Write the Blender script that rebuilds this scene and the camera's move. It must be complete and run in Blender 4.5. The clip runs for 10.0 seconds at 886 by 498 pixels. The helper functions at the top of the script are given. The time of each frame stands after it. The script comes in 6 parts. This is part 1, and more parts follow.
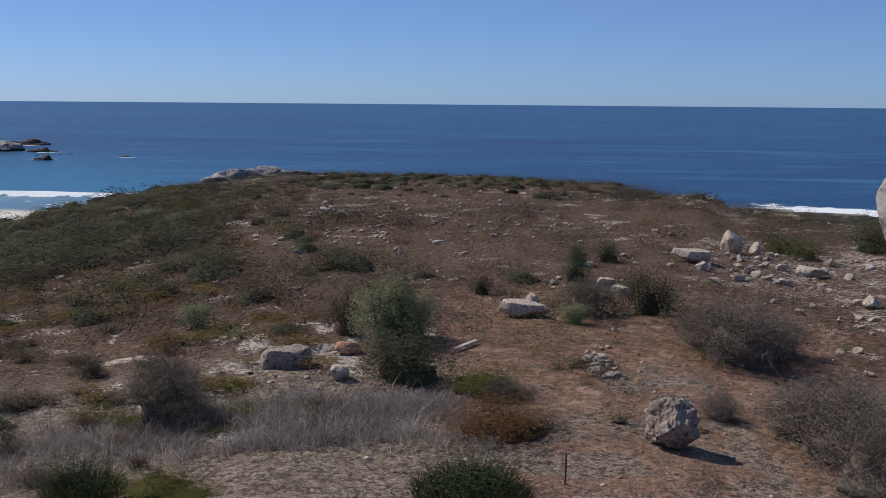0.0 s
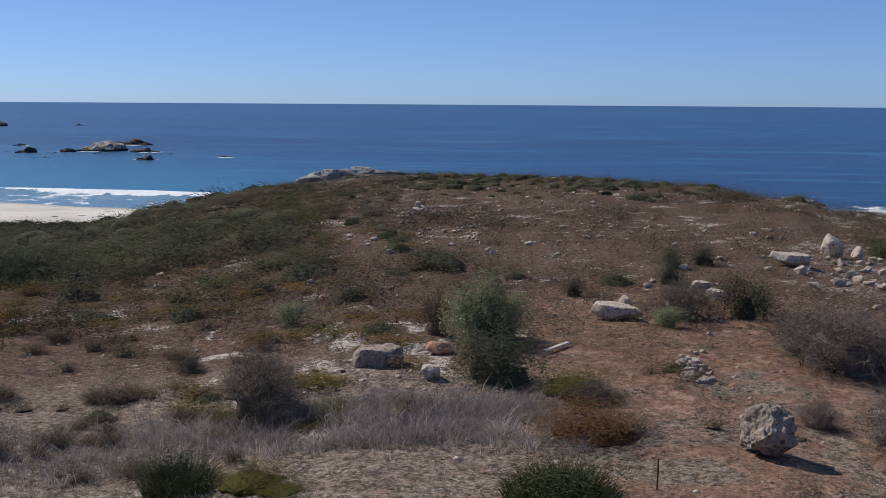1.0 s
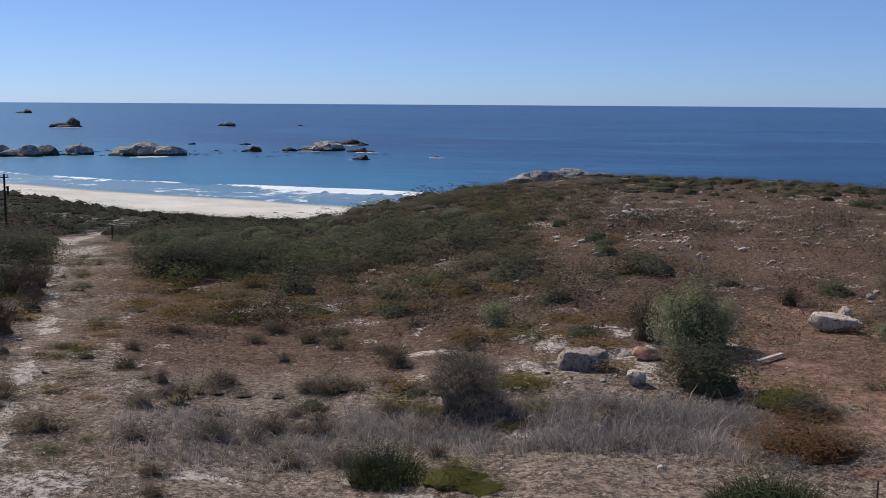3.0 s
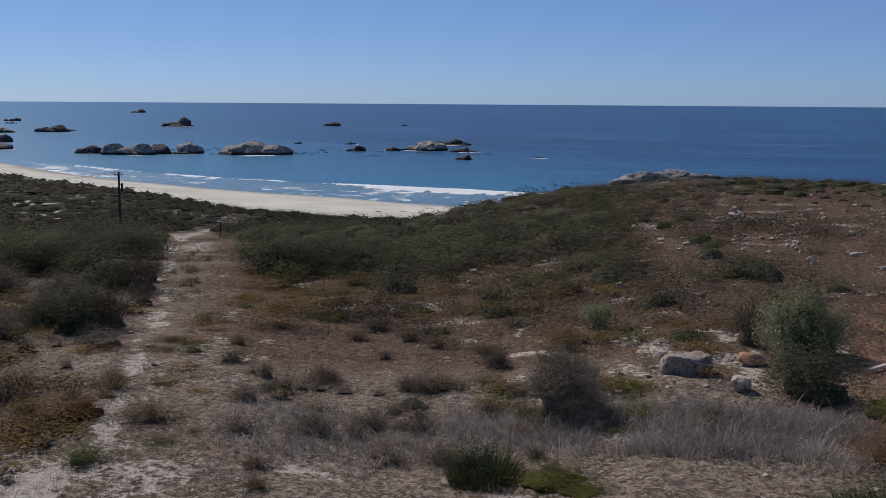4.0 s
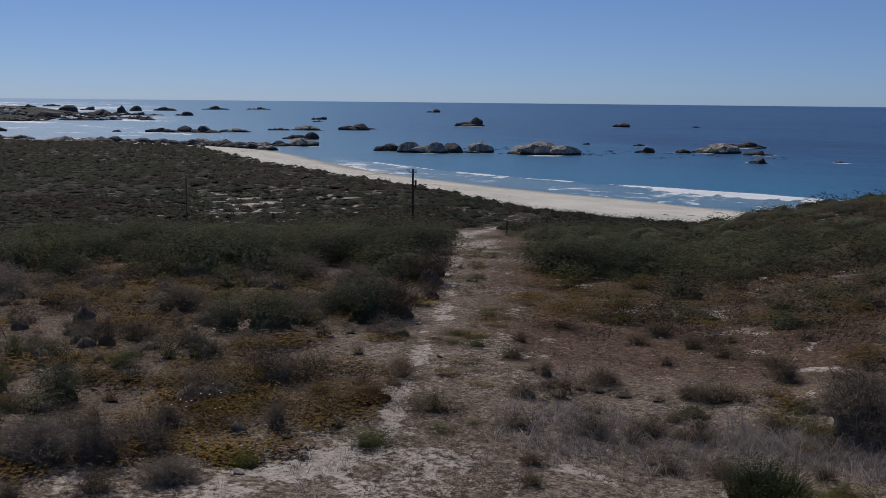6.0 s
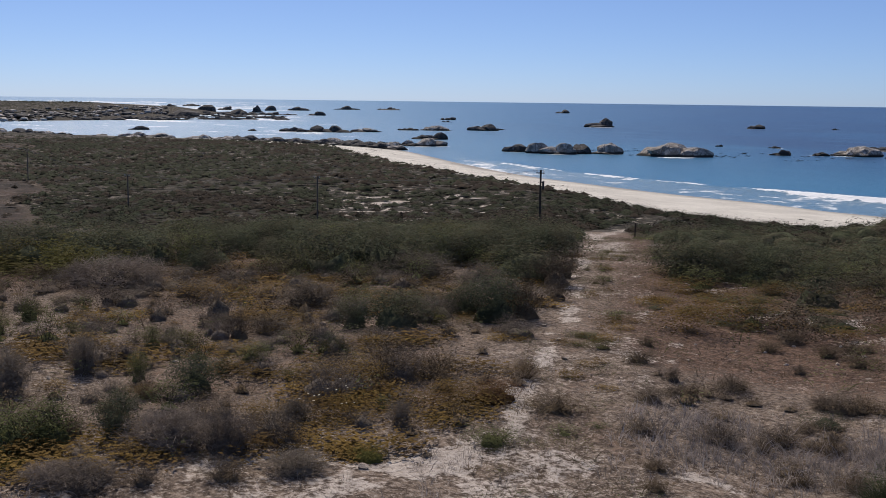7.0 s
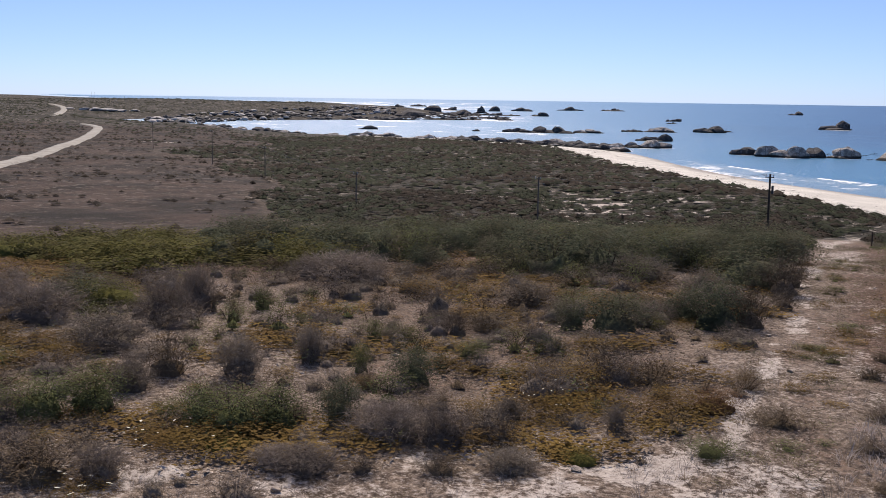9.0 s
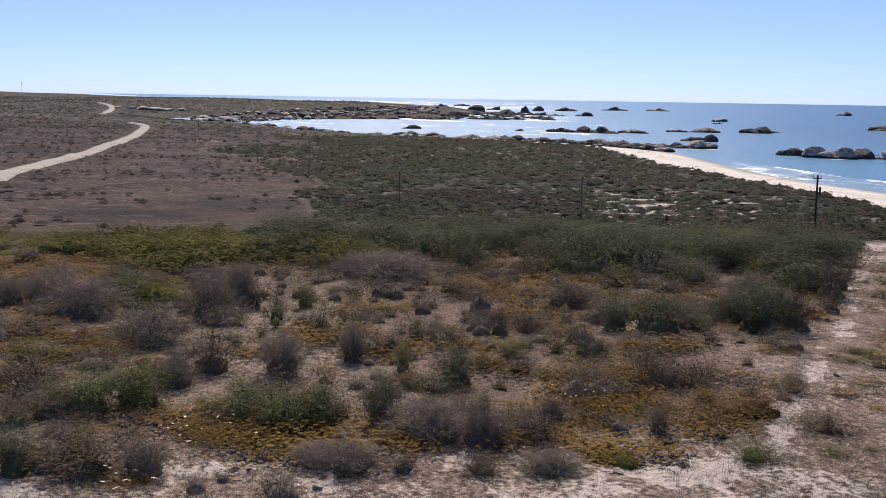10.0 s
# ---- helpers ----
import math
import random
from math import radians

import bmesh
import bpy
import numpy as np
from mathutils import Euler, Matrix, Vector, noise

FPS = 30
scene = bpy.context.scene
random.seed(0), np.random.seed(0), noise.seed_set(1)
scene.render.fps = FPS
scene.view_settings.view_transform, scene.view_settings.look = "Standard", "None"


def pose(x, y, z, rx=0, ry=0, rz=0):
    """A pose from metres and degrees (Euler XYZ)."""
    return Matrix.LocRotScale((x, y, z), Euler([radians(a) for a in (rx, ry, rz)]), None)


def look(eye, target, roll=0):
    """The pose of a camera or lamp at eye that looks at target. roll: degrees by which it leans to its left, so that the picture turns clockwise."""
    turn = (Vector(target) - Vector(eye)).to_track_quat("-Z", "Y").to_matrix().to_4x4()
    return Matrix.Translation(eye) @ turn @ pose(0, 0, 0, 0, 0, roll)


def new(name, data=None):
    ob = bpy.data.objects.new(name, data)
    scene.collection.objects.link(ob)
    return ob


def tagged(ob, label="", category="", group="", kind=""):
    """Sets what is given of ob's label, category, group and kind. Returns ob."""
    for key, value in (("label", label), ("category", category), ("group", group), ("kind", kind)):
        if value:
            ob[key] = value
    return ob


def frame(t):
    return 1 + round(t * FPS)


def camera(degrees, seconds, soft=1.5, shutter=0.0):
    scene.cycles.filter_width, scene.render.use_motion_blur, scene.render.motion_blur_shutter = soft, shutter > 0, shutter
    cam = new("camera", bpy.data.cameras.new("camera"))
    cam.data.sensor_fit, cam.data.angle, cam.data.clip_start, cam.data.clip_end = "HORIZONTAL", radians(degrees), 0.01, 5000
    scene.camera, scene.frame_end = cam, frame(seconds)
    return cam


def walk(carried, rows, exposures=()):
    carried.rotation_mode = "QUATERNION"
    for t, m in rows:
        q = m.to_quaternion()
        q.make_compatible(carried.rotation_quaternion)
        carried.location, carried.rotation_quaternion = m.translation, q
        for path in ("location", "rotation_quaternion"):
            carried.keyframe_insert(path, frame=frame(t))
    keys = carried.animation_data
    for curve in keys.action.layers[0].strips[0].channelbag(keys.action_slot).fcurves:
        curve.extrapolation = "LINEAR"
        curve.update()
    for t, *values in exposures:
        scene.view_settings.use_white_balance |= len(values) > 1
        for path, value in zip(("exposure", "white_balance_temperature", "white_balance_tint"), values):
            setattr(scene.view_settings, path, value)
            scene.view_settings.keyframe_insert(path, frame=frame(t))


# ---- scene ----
# The camera stands on a bank above the scrub and pans to its left.
EYE = 5.0
SEA = -20.0
cam = camera(43.81, 10.0, 0.62)
ROWS = [  # seconds, yaw to the left, pitch, lean to the right
    (0.0, 0.000, -7.618, -0.482),
    (0.5, 2.245, -7.615, -0.381),
    (1.0, 4.821, -7.612, -0.380),
    (1.5, 7.494, -7.594, -0.343),
    (2.0, 10.322, -7.595, -0.316),
    (2.5, 13.128, -7.599, -0.334),
    (4.0, 20.991, -7.632, -0.393),
    (4.5, 24.464, -7.664, -0.417),
    (5.0, 28.524, -7.676, -0.506),
    (5.5, 32.284, -7.698, -0.535),
    (7.0, 42.443, -7.761, -0.707),
    (7.5, 45.618, -7.793, -0.714),
    (8.0, 48.983, -7.818, -0.716),
    (8.5, 51.942, -7.846, -0.774),
    (9.0, 53.910, -7.864, -0.815),
    (9.5, 55.203, -7.884, -0.864),
    (10.0, 56.148, -7.920, -0.913),
]
STOPS = [(0.0, -0.24, 6250, 10), (1.0, -0.12, 6250, 10), (2.5, 0.0, 6350, 11), (4.0, -0.46, 6300, 11), (4.5, -0.68, 6250, 12), (5.5, -0.85, 6250, 11), (7.0, -0.16, 6650, 13), (7.5, 0.08, 6800, 15), (9.0, 0.24, 6800, 17), (10.0, 0.3, 6800, 17)]
walk(cam, [(t, pose(0, 0, EYE, 90 + pitch, 0, yaw) @ pose(0, 0, 0, 0, 0, -lean)) for t, yaw, pitch, lean in ROWS], STOPS)

# ---- the lie of the land ----
GRID = np.random.RandomState(7).rand(256, 256)


def value_noise(x, y, size, octaves=3, shift=0.0):
    """Smooth noise from 0 to 1 at the given size in metres."""
    x, y = np.asarray(x, float) / size + shift, np.asarray(y, float) / size + 1.7 * shift
    total, weight, sum_w = 0.0, 1.0, 0.0
    for _ in range(octaves):
        i, j = np.floor(x).astype(int), np.floor(y).astype(int)
        u, v = x - i, y - j
        u, v = u * u * (3 - 2 * u), v * v * (3 - 2 * v)
        a, b = GRID[i % 256, j % 256], GRID[(i + 1) % 256, j % 256]
        c, d = GRID[i % 256, (j + 1) % 256], GRID[(i + 1) % 256, (j + 1) % 256]
        total = total + weight * ((a * (1 - u) + b * u) * (1 - v) + (c * (1 - u) + d * u) * v)
        sum_w += weight
        weight *= 0.5
        x, y = x * 2.03 + 11.3, y * 2.03 + 5.1
    return total / sum_w


def smooth(a, b, x):
    u = np.clip((np.asarray(x, float) - a) / (b - a), 0, 1)
    return u * u * (3 - 2 * u)


# Falls of the ground along bearings (degrees to the left of straight ahead): pairs of distance and height.
FALLS = []


def fall(bearing, *pairs):
    """How the ground falls along one bearing."""
    FALLS.append((bearing, pairs))


fall(-150, 0, 0, 60, 0, 300, 2, 4900, 20)
fall(-35, 0, 0, 40, -0.5, 62, -1.5, 120, -12, 250, -19, 400, -23, 4900, -30)
fall(-20, 0, 0, 40, -0.4, 60, -0.9, 70, -2.8, 120, -13, 250, -20, 400, -23, 4900, -30)
fall(-15.2, 0, 0, 40, -0.2, 62, -0.75, 74, -2.8, 125, -12.5, 250, -19.5, 400, -23, 4900, -30)
fall(-13, 0, 0, 40, 0.0, 66, -0.4, 78, -2.6, 130, -12, 250, -19, 400, -23, 4900, -30)
fall(-8, 0, 0, 40, 0.0, 77, -0.7, 96, -3.6, 150, -14, 260, -19, 400, -23, 4900, -30)
fall(0, 0, 0, 40, 0.08, 79, -0.35, 95, -2.6, 150, -14, 260, -19, 400, -23, 4900, -30)
fall(8, 0, 0, 40, 0.1, 80, -0.35, 95, -2.4, 150, -14, 260, -19, 400, -23, 4900, -30)
fall(13, 0, 0, 40, -0.2, 70, -0.75, 82, -1.2, 100, -3.2, 160, -14, 260, -19, 400, -23, 4900, -30)
fall(15.6, 0, 0, 40, -0.4, 70, -1.3, 84, -2.05, 104, -4.5, 160, -14, 260, -19, 400, -23, 4900, -30)
fall(18, 0, 0, 40, -0.6, 70, -1.85, 88, -3.05, 115, -7, 190, -16.5, 260, -19, 400, -23, 4900, -30)
fall(24, 0, 0, 30, -0.5, 70, -3.5, 110, -7.6, 190, -16, 250, -18, 400, -20, 4900, -30)
fall(34, 0, 0, 20, 0, 45, -1.2, 72, -3.7, 123, -9.3, 200, -13.2, 280, -15, 480, -19, 4900, -30)
fall(48, 0, 0, 20, 0, 45, -1.0, 74, -3.9, 100, -7.8, 140, -12, 200, -13.8, 330, -15.6, 420, -17.2, 540, -18.2, 800, -19, 4900, -24)
fall(62, 0, 0, 20, 0, 45, -1.15, 60, -3.2, 76, -5.5, 100, -8.7, 150, -12.4, 230, -14.2, 400, -16.4, 660, -18.0, 850, -18.6, 1250, -17, 1500, -5.7, 1700, -6.5, 4900, -28)
fall(69, 0, 0, 20, 0, 45, -1.15, 60, -3.3, 76, -5.6, 100, -8.7, 150, -12.2, 260, -14.1, 500, -15.4, 700, -15.8, 800, -17, 1000, -19.2, 1100, -18, 1250, -14, 1600, -3.6, 1900, -5.0, 4900, -26)
fall(76, 0, 0, 20, 0, 45, -1.15, 60, -3.3, 76, -5.6, 100, -8.6, 150, -12, 300, -14, 600, -15, 1000, -12.5, 1500, -8, 2600, -4.5, 4900, -10)
fall(79.5, 0, 0, 20, 0, 45, -1.1, 60, -3.3, 76, -5.5, 100, -8.5, 150, -11.6, 300, -13.6, 600, -14, 1000, -11, 1500, -6.5, 2600, 1.5, 4900, -6)
fall(95, 0, 0, 20, 0, 45, -0.8, 80, -4.2, 150, -10, 300, -12, 600, -12, 1000, -8, 2000, 0, 4900, 12)
fall(140, 0, 0, 60, 0, 300, 2, 1000, 10, 4900, 60)
fall(210, 0, 0, 60, 0, 300, 2, 4900, 20)
FALL_D = np.concatenate([np.arange(0, 200, 2.0), np.geomspace(200, 5000, 120)])
FALL_T = []
for bearing, pairs in FALLS:
    line = np.interp(FALL_D, pairs[0::2], pairs[1::2])
    for k in range(2):  # round off the knees
        line[1:-1] = (line[:-2] + 2 * line[1:-1] + line[2:]) / 4
    FALL_T.append(line)
FALL_T = np.array(FALL_T)
FALL_A = np.array([b for b, _ in FALLS], float)

# The water's edge on the open side, from far to the right round to the far shore of the bay.
SHORE = np.array([(900, -300), (420, 60), (200, 170), (110, 232), (76, 258), (20, 276), (-50, 264), (-90, 247), (-108, 250), (-126, 257), (-143, 260), (-164, 265), (-190, 274),
                  (-218, 284), (-248, 299), (-291, 325), (-349, 364), (-376, 380), (-450, 388), (-507, 366), (-600, 340), (-697, 326), (-780, 338),
                  (-860, 350), (-945, 345), (-1010, 362), (-1060, 420), (-1000, 470), (-985, 530), (-1020, 620), (-1080, 710), (-1180, 800), (-1350, 1000), (-2600, 1250), (-6000, 1500)], float)


def to_shore(x, y):
    """Metres inland from the water's edge (minus: out to sea)."""
    x, y = np.asarray(x, float), np.asarray(y, float)
    best = np.full(x.shape, 1e9)
    side = np.zeros(x.shape)
    for (ax, ay), (bx, by) in zip(SHORE[:-1], SHORE[1:]):
        dx, dy = bx - ax, by - ay
        u = np.clip(((x - ax) * dx + (y - ay) * dy) / (dx * dx + dy * dy), 0, 1)
        d = np.hypot(x - ax - u * dx, y - ay - u * dy)
        near = d < best
        best = np.where(near, d, best)
    # inside test against the shore line closed far behind the camera
    poly = np.vstack([SHORE, [(-6000, -6000), (6000, -6000), (6000, -300)]])
    inside = np.zeros(x.shape, bool)
    for (ax, ay), (bx, by) in zip(poly, np.roll(poly, -1, axis=0)):
        if ay != by:
            inside ^= ((ay > y) != (by > y)) & (x < (bx - ax) * (y - ay) / (by - ay) + ax)
    return np.where(inside, best, -best)


def beach_width(x, y):
    """The strip of open sand is widest in the cove and dies out at both ends."""
    b = np.degrees(np.arctan2(-np.asarray(x, float), np.asarray(y, float)))
    return 5 + 60 * smooth(6, 16, b) * (1 - smooth(28, 46, b)) + 30 * smooth(28, 46, b) * (1 - smooth(51, 60, b)) + 6 * smooth(57, 60, b) * smooth(850, 950, np.hypot(x, y))


def land(x, y, fine=True):
    """Height of the ground."""
    x, y = np.asarray(x, float), np.asarray(y, float)
    d = np.hypot(x, y)
    b = np.degrees(np.arctan2(-x, y))
    b = np.where(b < -150, b + 360, b)
    k = np.clip(np.searchsorted(FALL_A, b) - 1, 0, len(FALL_A) - 2)
    u = (b - FALL_A[k]) / (FALL_A[k + 1] - FALL_A[k])
    u = u * u * (3 - 2 * u)
    pos = np.interp(d, FALL_D, np.arange(len(FALL_D)))
    i = np.clip(pos.astype(int), 0, len(FALL_D) - 2)
    v = pos - i
    lo = FALL_T[k, i] * (1 - v) + FALL_T[k, i + 1] * v
    hi = FALL_T[k + 1, i] * (1 - v) + FALL_T[k + 1, i + 1] * v
    z = lo * (1 - u) + hi * u
    z = z + (value_noise(x, y, 18, 2) - 0.5) * np.clip(d - 12, 0, 30) * 0.022
    z = z + (value_noise(x, y, 90, 2, 3.3) - 0.5) * np.clip(d - 90, 0, 200) * 0.012
    s = to_shore(x, y)
    w = beach_width(x, y)
    strand = SEA + np.where(s < 0, s * 0.05, np.minimum(s, w) * 3.4 / w + np.clip(s - w, 0, None) * (0.11 + 0.12 * smooth(8, 12, b) * (1 - smooth(20, 26, b))))
    z = np.where(s < 0, np.maximum(strand, SEA - 6), np.minimum(z, strand))
    z = np.where(s > w, np.maximum(z, SEA + 1.4), z)
    z = z + 2.4 * np.exp(-((b - 73.2) / 2.4) ** 2 - ((d - 850) / 30) ** 2)
    if fine:
        z = z + (value_noise(x, y, 1.3, 3, 8.1) - 0.5) * 0.16 * (1 - smooth(60, 140, d))
        z = z + (value_noise(x, y, 6, 3, 2.1) - 0.5) * 0.9 * smooth(100, 200, d) * (s > w + 4)
    return z


def polar(bearing, distance):
    """A point of the plan from a bearing (degrees to the left) and a distance."""
    a = radians(bearing)
    return -distance * math.sin(a), distance * math.cos(a)

# ---- end of the land ----
# ---- daylight ----
SUN_BEARING, SUN_HEIGHT = 58.0, 44.0
world = bpy.data.worlds.new("sky")
scene.world = world
world.use_nodes = True
wn = world.node_tree.nodes
wl = world.node_tree.links
wn.clear()
w_out = wn.new("ShaderNodeOutputWorld")
w_bg = wn.new("ShaderNodeBackground")
w_sky = wn.new("ShaderNodeTexSky")
w_sky.sky_type = "NISHITA"
w_sky.sun_disc = False
w_sky.sun_elevation = radians(SUN_HEIGHT)
w_sky.sun_rotation = radians(-SUN_BEARING)
w_sky.altitude = 20
w_sky.air_density = 0.55
w_sky.dust_density = 0.28
w_sky.ozone_density = 7.0
w_bg.inputs["Strength"].default_value = 0.10
w_mix = wn.new("ShaderNodeMix")
w_mix.data_type, w_mix.blend_type = "RGBA", "MULTIPLY"
w_mix.inputs["Factor"].default_value = 1.0
w_mix.inputs["B"].default_value = (0.825, 0.92, 1.05, 1)
wl.new(w_sky.outputs[0], w_mix.inputs["A"])
w_haze = wn.new("ShaderNodeMix")  # thin sea haze that evens the sky out
w_haze.data_type = "RGBA"
w_haze.inputs["Factor"].default_value = 0.25
w_haze.inputs["B"].default_value = (3.2, 4.6, 7.8, 1)
wl.new(w_mix.outputs["Result"], w_haze.inputs["A"])
wl.new(w_haze.outputs["Result"], w_bg.inputs[0])
wl.new(w_bg.outputs[0], w_out.inputs[0])
sun = new("sun", bpy.data.lights.new("sun", "SUN"))
sun.data.energy, sun.data.angle, sun.data.color = 4.6, radians(0.5), (1.0, 0.92, 0.80)
sx, sy = polar(SUN_BEARING, 100)
sun.matrix_world = look((sx, sy, 100 * math.tan(radians(SUN_HEIGHT))), (0, 0, 0))


# ---- materials ----
class Nodes:
    """A short way to write node trees."""

    def __init__(self, name):
        self.mat = bpy.data.materials.new(name)
        self.mat.use_nodes = True
        self.tree = self.mat.node_tree
        self.bsdf = self.tree.nodes["Principled BSDF"]

    def node(self, kind, **values):
        n = self.tree.nodes.new(kind)
        for key, value in values.items():
            if key == "operation":
                n.operation = value
            elif key == "attribute_name":
                n.attribute_name = value
            elif key == "feature":
                n.feature = value
            else:
                self.put(n.inputs[key.replace("_", " ")], value)
        return n

    def put(self, socket, value):
        if isinstance(value, bpy.types.NodeSocket):
            self.tree.links.new(value, socket)
        elif isinstance(value, tuple) and len(value) == 3 and socket.type == "RGBA":
            socket.default_value = (*value, 1)
        else:
            socket.default_value = value

    def where(self, scale=(1, 1, 1)):
        g = self.node("ShaderNodeNewGeometry")
        m = self.node("ShaderNodeMapping", Scale=scale)
        self.tree.links.new(g.outputs["Position"], m.inputs["Vector"])
        return m.outputs[0]

    def noise(self, scale, detail=4.0, rough=0.55, at=None, local=False):
        n = self.node("ShaderNodeTexNoise", Scale=scale, Detail=detail, Roughness=rough)
        if local:
            at = self.node("ShaderNodeTexCoord").outputs["Object"]
        self.tree.links.new(at or self.where(), n.inputs["Vector"])
        return n.outputs["Fac"]

    def ramp(self, fac, lo, hi):
        n = self.node("ShaderNodeMapRange", Value=fac, From_Min=lo, From_Max=hi)
        n.interpolation_type = "SMOOTHSTEP"
        return n.outputs[0]

    def math(self, op, a, b):
        n = self.tree.nodes.new("ShaderNodeMath")
        n.operation = op
        n.use_clamp = op == "ADD"
        self.put(n.inputs[0], a)
        self.put(n.inputs[1], b)
        return n.outputs[0]

    def mix(self, fac, a, b):
        n = self.tree.nodes.new("ShaderNodeMix")
        n.data_type = "RGBA"
        self.put(n.inputs["Factor"], fac)
        self.put(n.inputs["A"], a)
        self.put(n.inputs["B"], b)
        return n.outputs["Result"]

    def attr(self, name):
        return self.node("ShaderNodeAttribute", attribute_name=name).outputs["Fac"]

    def bump(self, height, strength, distance):
        n = self.node("ShaderNodeBump", Height=height, Strength=strength, Distance=distance)
        self.put(self.bsdf.inputs["Normal"], n.outputs[0])
        return n

    def done(self, colour, rough=0.9, spec=0.25):
        self.put(self.bsdf.inputs["Base Color"], colour)
        self.put(self.bsdf.inputs["Roughness"], rough)
        self.put(self.bsdf.inputs["Specular IOR Level"], spec)
        return self.mat


def foliage(name, dark, light, dead=None, rough=0.95, spec=0.06, thin=0.0):
    """Leaves or twigs: each one a little different, each plant a little different."""
    n = Nodes(name)
    island = n.node("ShaderNodeNewGeometry").outputs["Random Per Island"]
    plant = n.node("ShaderNodeObjectInfo").outputs["Random"]
    patch = n.ramp(n.noise(0.55, 3.0), 0.3, 0.7)
    speck = n.noise(9.0, 4.0, 0.7)
    c = n.mix(n.math("ADD", n.math("MULTIPLY", island, 0.42), n.math("MULTIPLY", n.ramp(speck, 0.3, 0.7), 0.5)), dark, light)
    c = n.mix(n.math("MULTIPLY", patch, 0.65), c, tuple(0.6 * v for v in dark))
    c = n.mix(n.math("MULTIPLY", plant, 0.4), c, light)
    n.bump(n.noise(14.0, 3.0, 0.7), 0.8, 0.05)
    if dead:
        far = n.ramp(n.noise(0.7, 2.0, at=n.where((1, 1, 0.2))), 0.46, 0.60)
        c = n.mix(n.math("MULTIPLY", far, 0.45), c, dead)
    even = n.node("ShaderNodeMapRange", Value=n.attr("tone"), To_Min=0.5, To_Max=1.25).outputs[0]
    scaled = n.tree.nodes.new("ShaderNodeVectorMath")
    scaled.operation = "SCALE"
    n.put(scaled.inputs[0], c)
    n.put(scaled.inputs["Scale"], even)
    c = scaled.outputs[0]
    if thin:  # light comes through the leaves
        glow = n.node("ShaderNodeBsdfTranslucent", Color=c)
        both_ways = n.node("ShaderNodeMixShader", Fac=thin)
        n.tree.links.new(n.bsdf.outputs[0], both_ways.inputs[1])
        n.tree.links.new(glow.outputs[0], both_ways.inputs[2])
        n.tree.links.new(both_ways.outputs[0], n.tree.nodes["Material Output"].inputs["Surface"])
    return n.done(c, rough, spec)


M_TWIG = foliage("dry_twigs", (0.115, 0.091, 0.073), (0.37, 0.303, 0.247), thin=0.2)
M_TWIG_PURPLE = foliage("purple_grey_twigs", (0.10, 0.080, 0.063), (0.34, 0.283, 0.222), thin=0.2)
M_BROWN = foliage("brown_heath", (0.066, 0.047, 0.030), (0.25, 0.183, 0.115), (0.18, 0.145, 0.115))
M_RED = foliage("red_brown_scrub", (0.085, 0.045, 0.022), (0.26, 0.14, 0.065), thin=0.2)
M_GRASS = foliage("dead_grass", (0.19, 0.156, 0.135), (0.66, 0.58, 0.525), thin=0.3)
M_STRAW = foliage("straw_grass", (0.17, 0.115, 0.07), (0.42, 0.31, 0.19), thin=0.25)
M_GREEN = foliage("dark_green_leaves", (0.045, 0.053, 0.030), (0.172, 0.186, 0.110), (0.15, 0.115, 0.08), thin=0.3)
M_REED = foliage("green_reeds", (0.032, 0.045, 0.02), (0.13, 0.155, 0.07), thin=0.3)
M_SILVER = foliage("silver_green_leaves", (0.165, 0.185, 0.088), (0.52, 0.565, 0.325), thin=0.35)
M_OLIVE = foliage("olive_leaves", (0.068, 0.078, 0.030), (0.27, 0.285, 0.12), (0.14, 0.095, 0.05), thin=0.3)
M_MAT = foliage("yellow_brown_succulent", (0.088, 0.055, 0.018), (0.33, 0.212, 0.060), (0.13, 0.075, 0.032), thin=0.2)
M_LIME = foliage("yellow_green_succulent", (0.067, 0.071, 0.020), (0.212, 0.190, 0.054), (0.15, 0.12, 0.05), thin=0.25)
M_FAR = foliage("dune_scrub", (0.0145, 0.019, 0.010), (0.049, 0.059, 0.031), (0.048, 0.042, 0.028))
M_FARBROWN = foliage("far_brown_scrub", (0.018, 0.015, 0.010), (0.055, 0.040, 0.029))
M_PETAL = Nodes("white_petals").done((0.75, 0.68, 0.52), 0.6)
M_HILL = foliage("hill_scrub", (0.054, 0.045, 0.031), (0.20, 0.165, 0.115), (0.16, 0.115, 0.08))
M_BARK = foliage("bark", (0.04, 0.032, 0.026), (0.10, 0.08, 0.065))


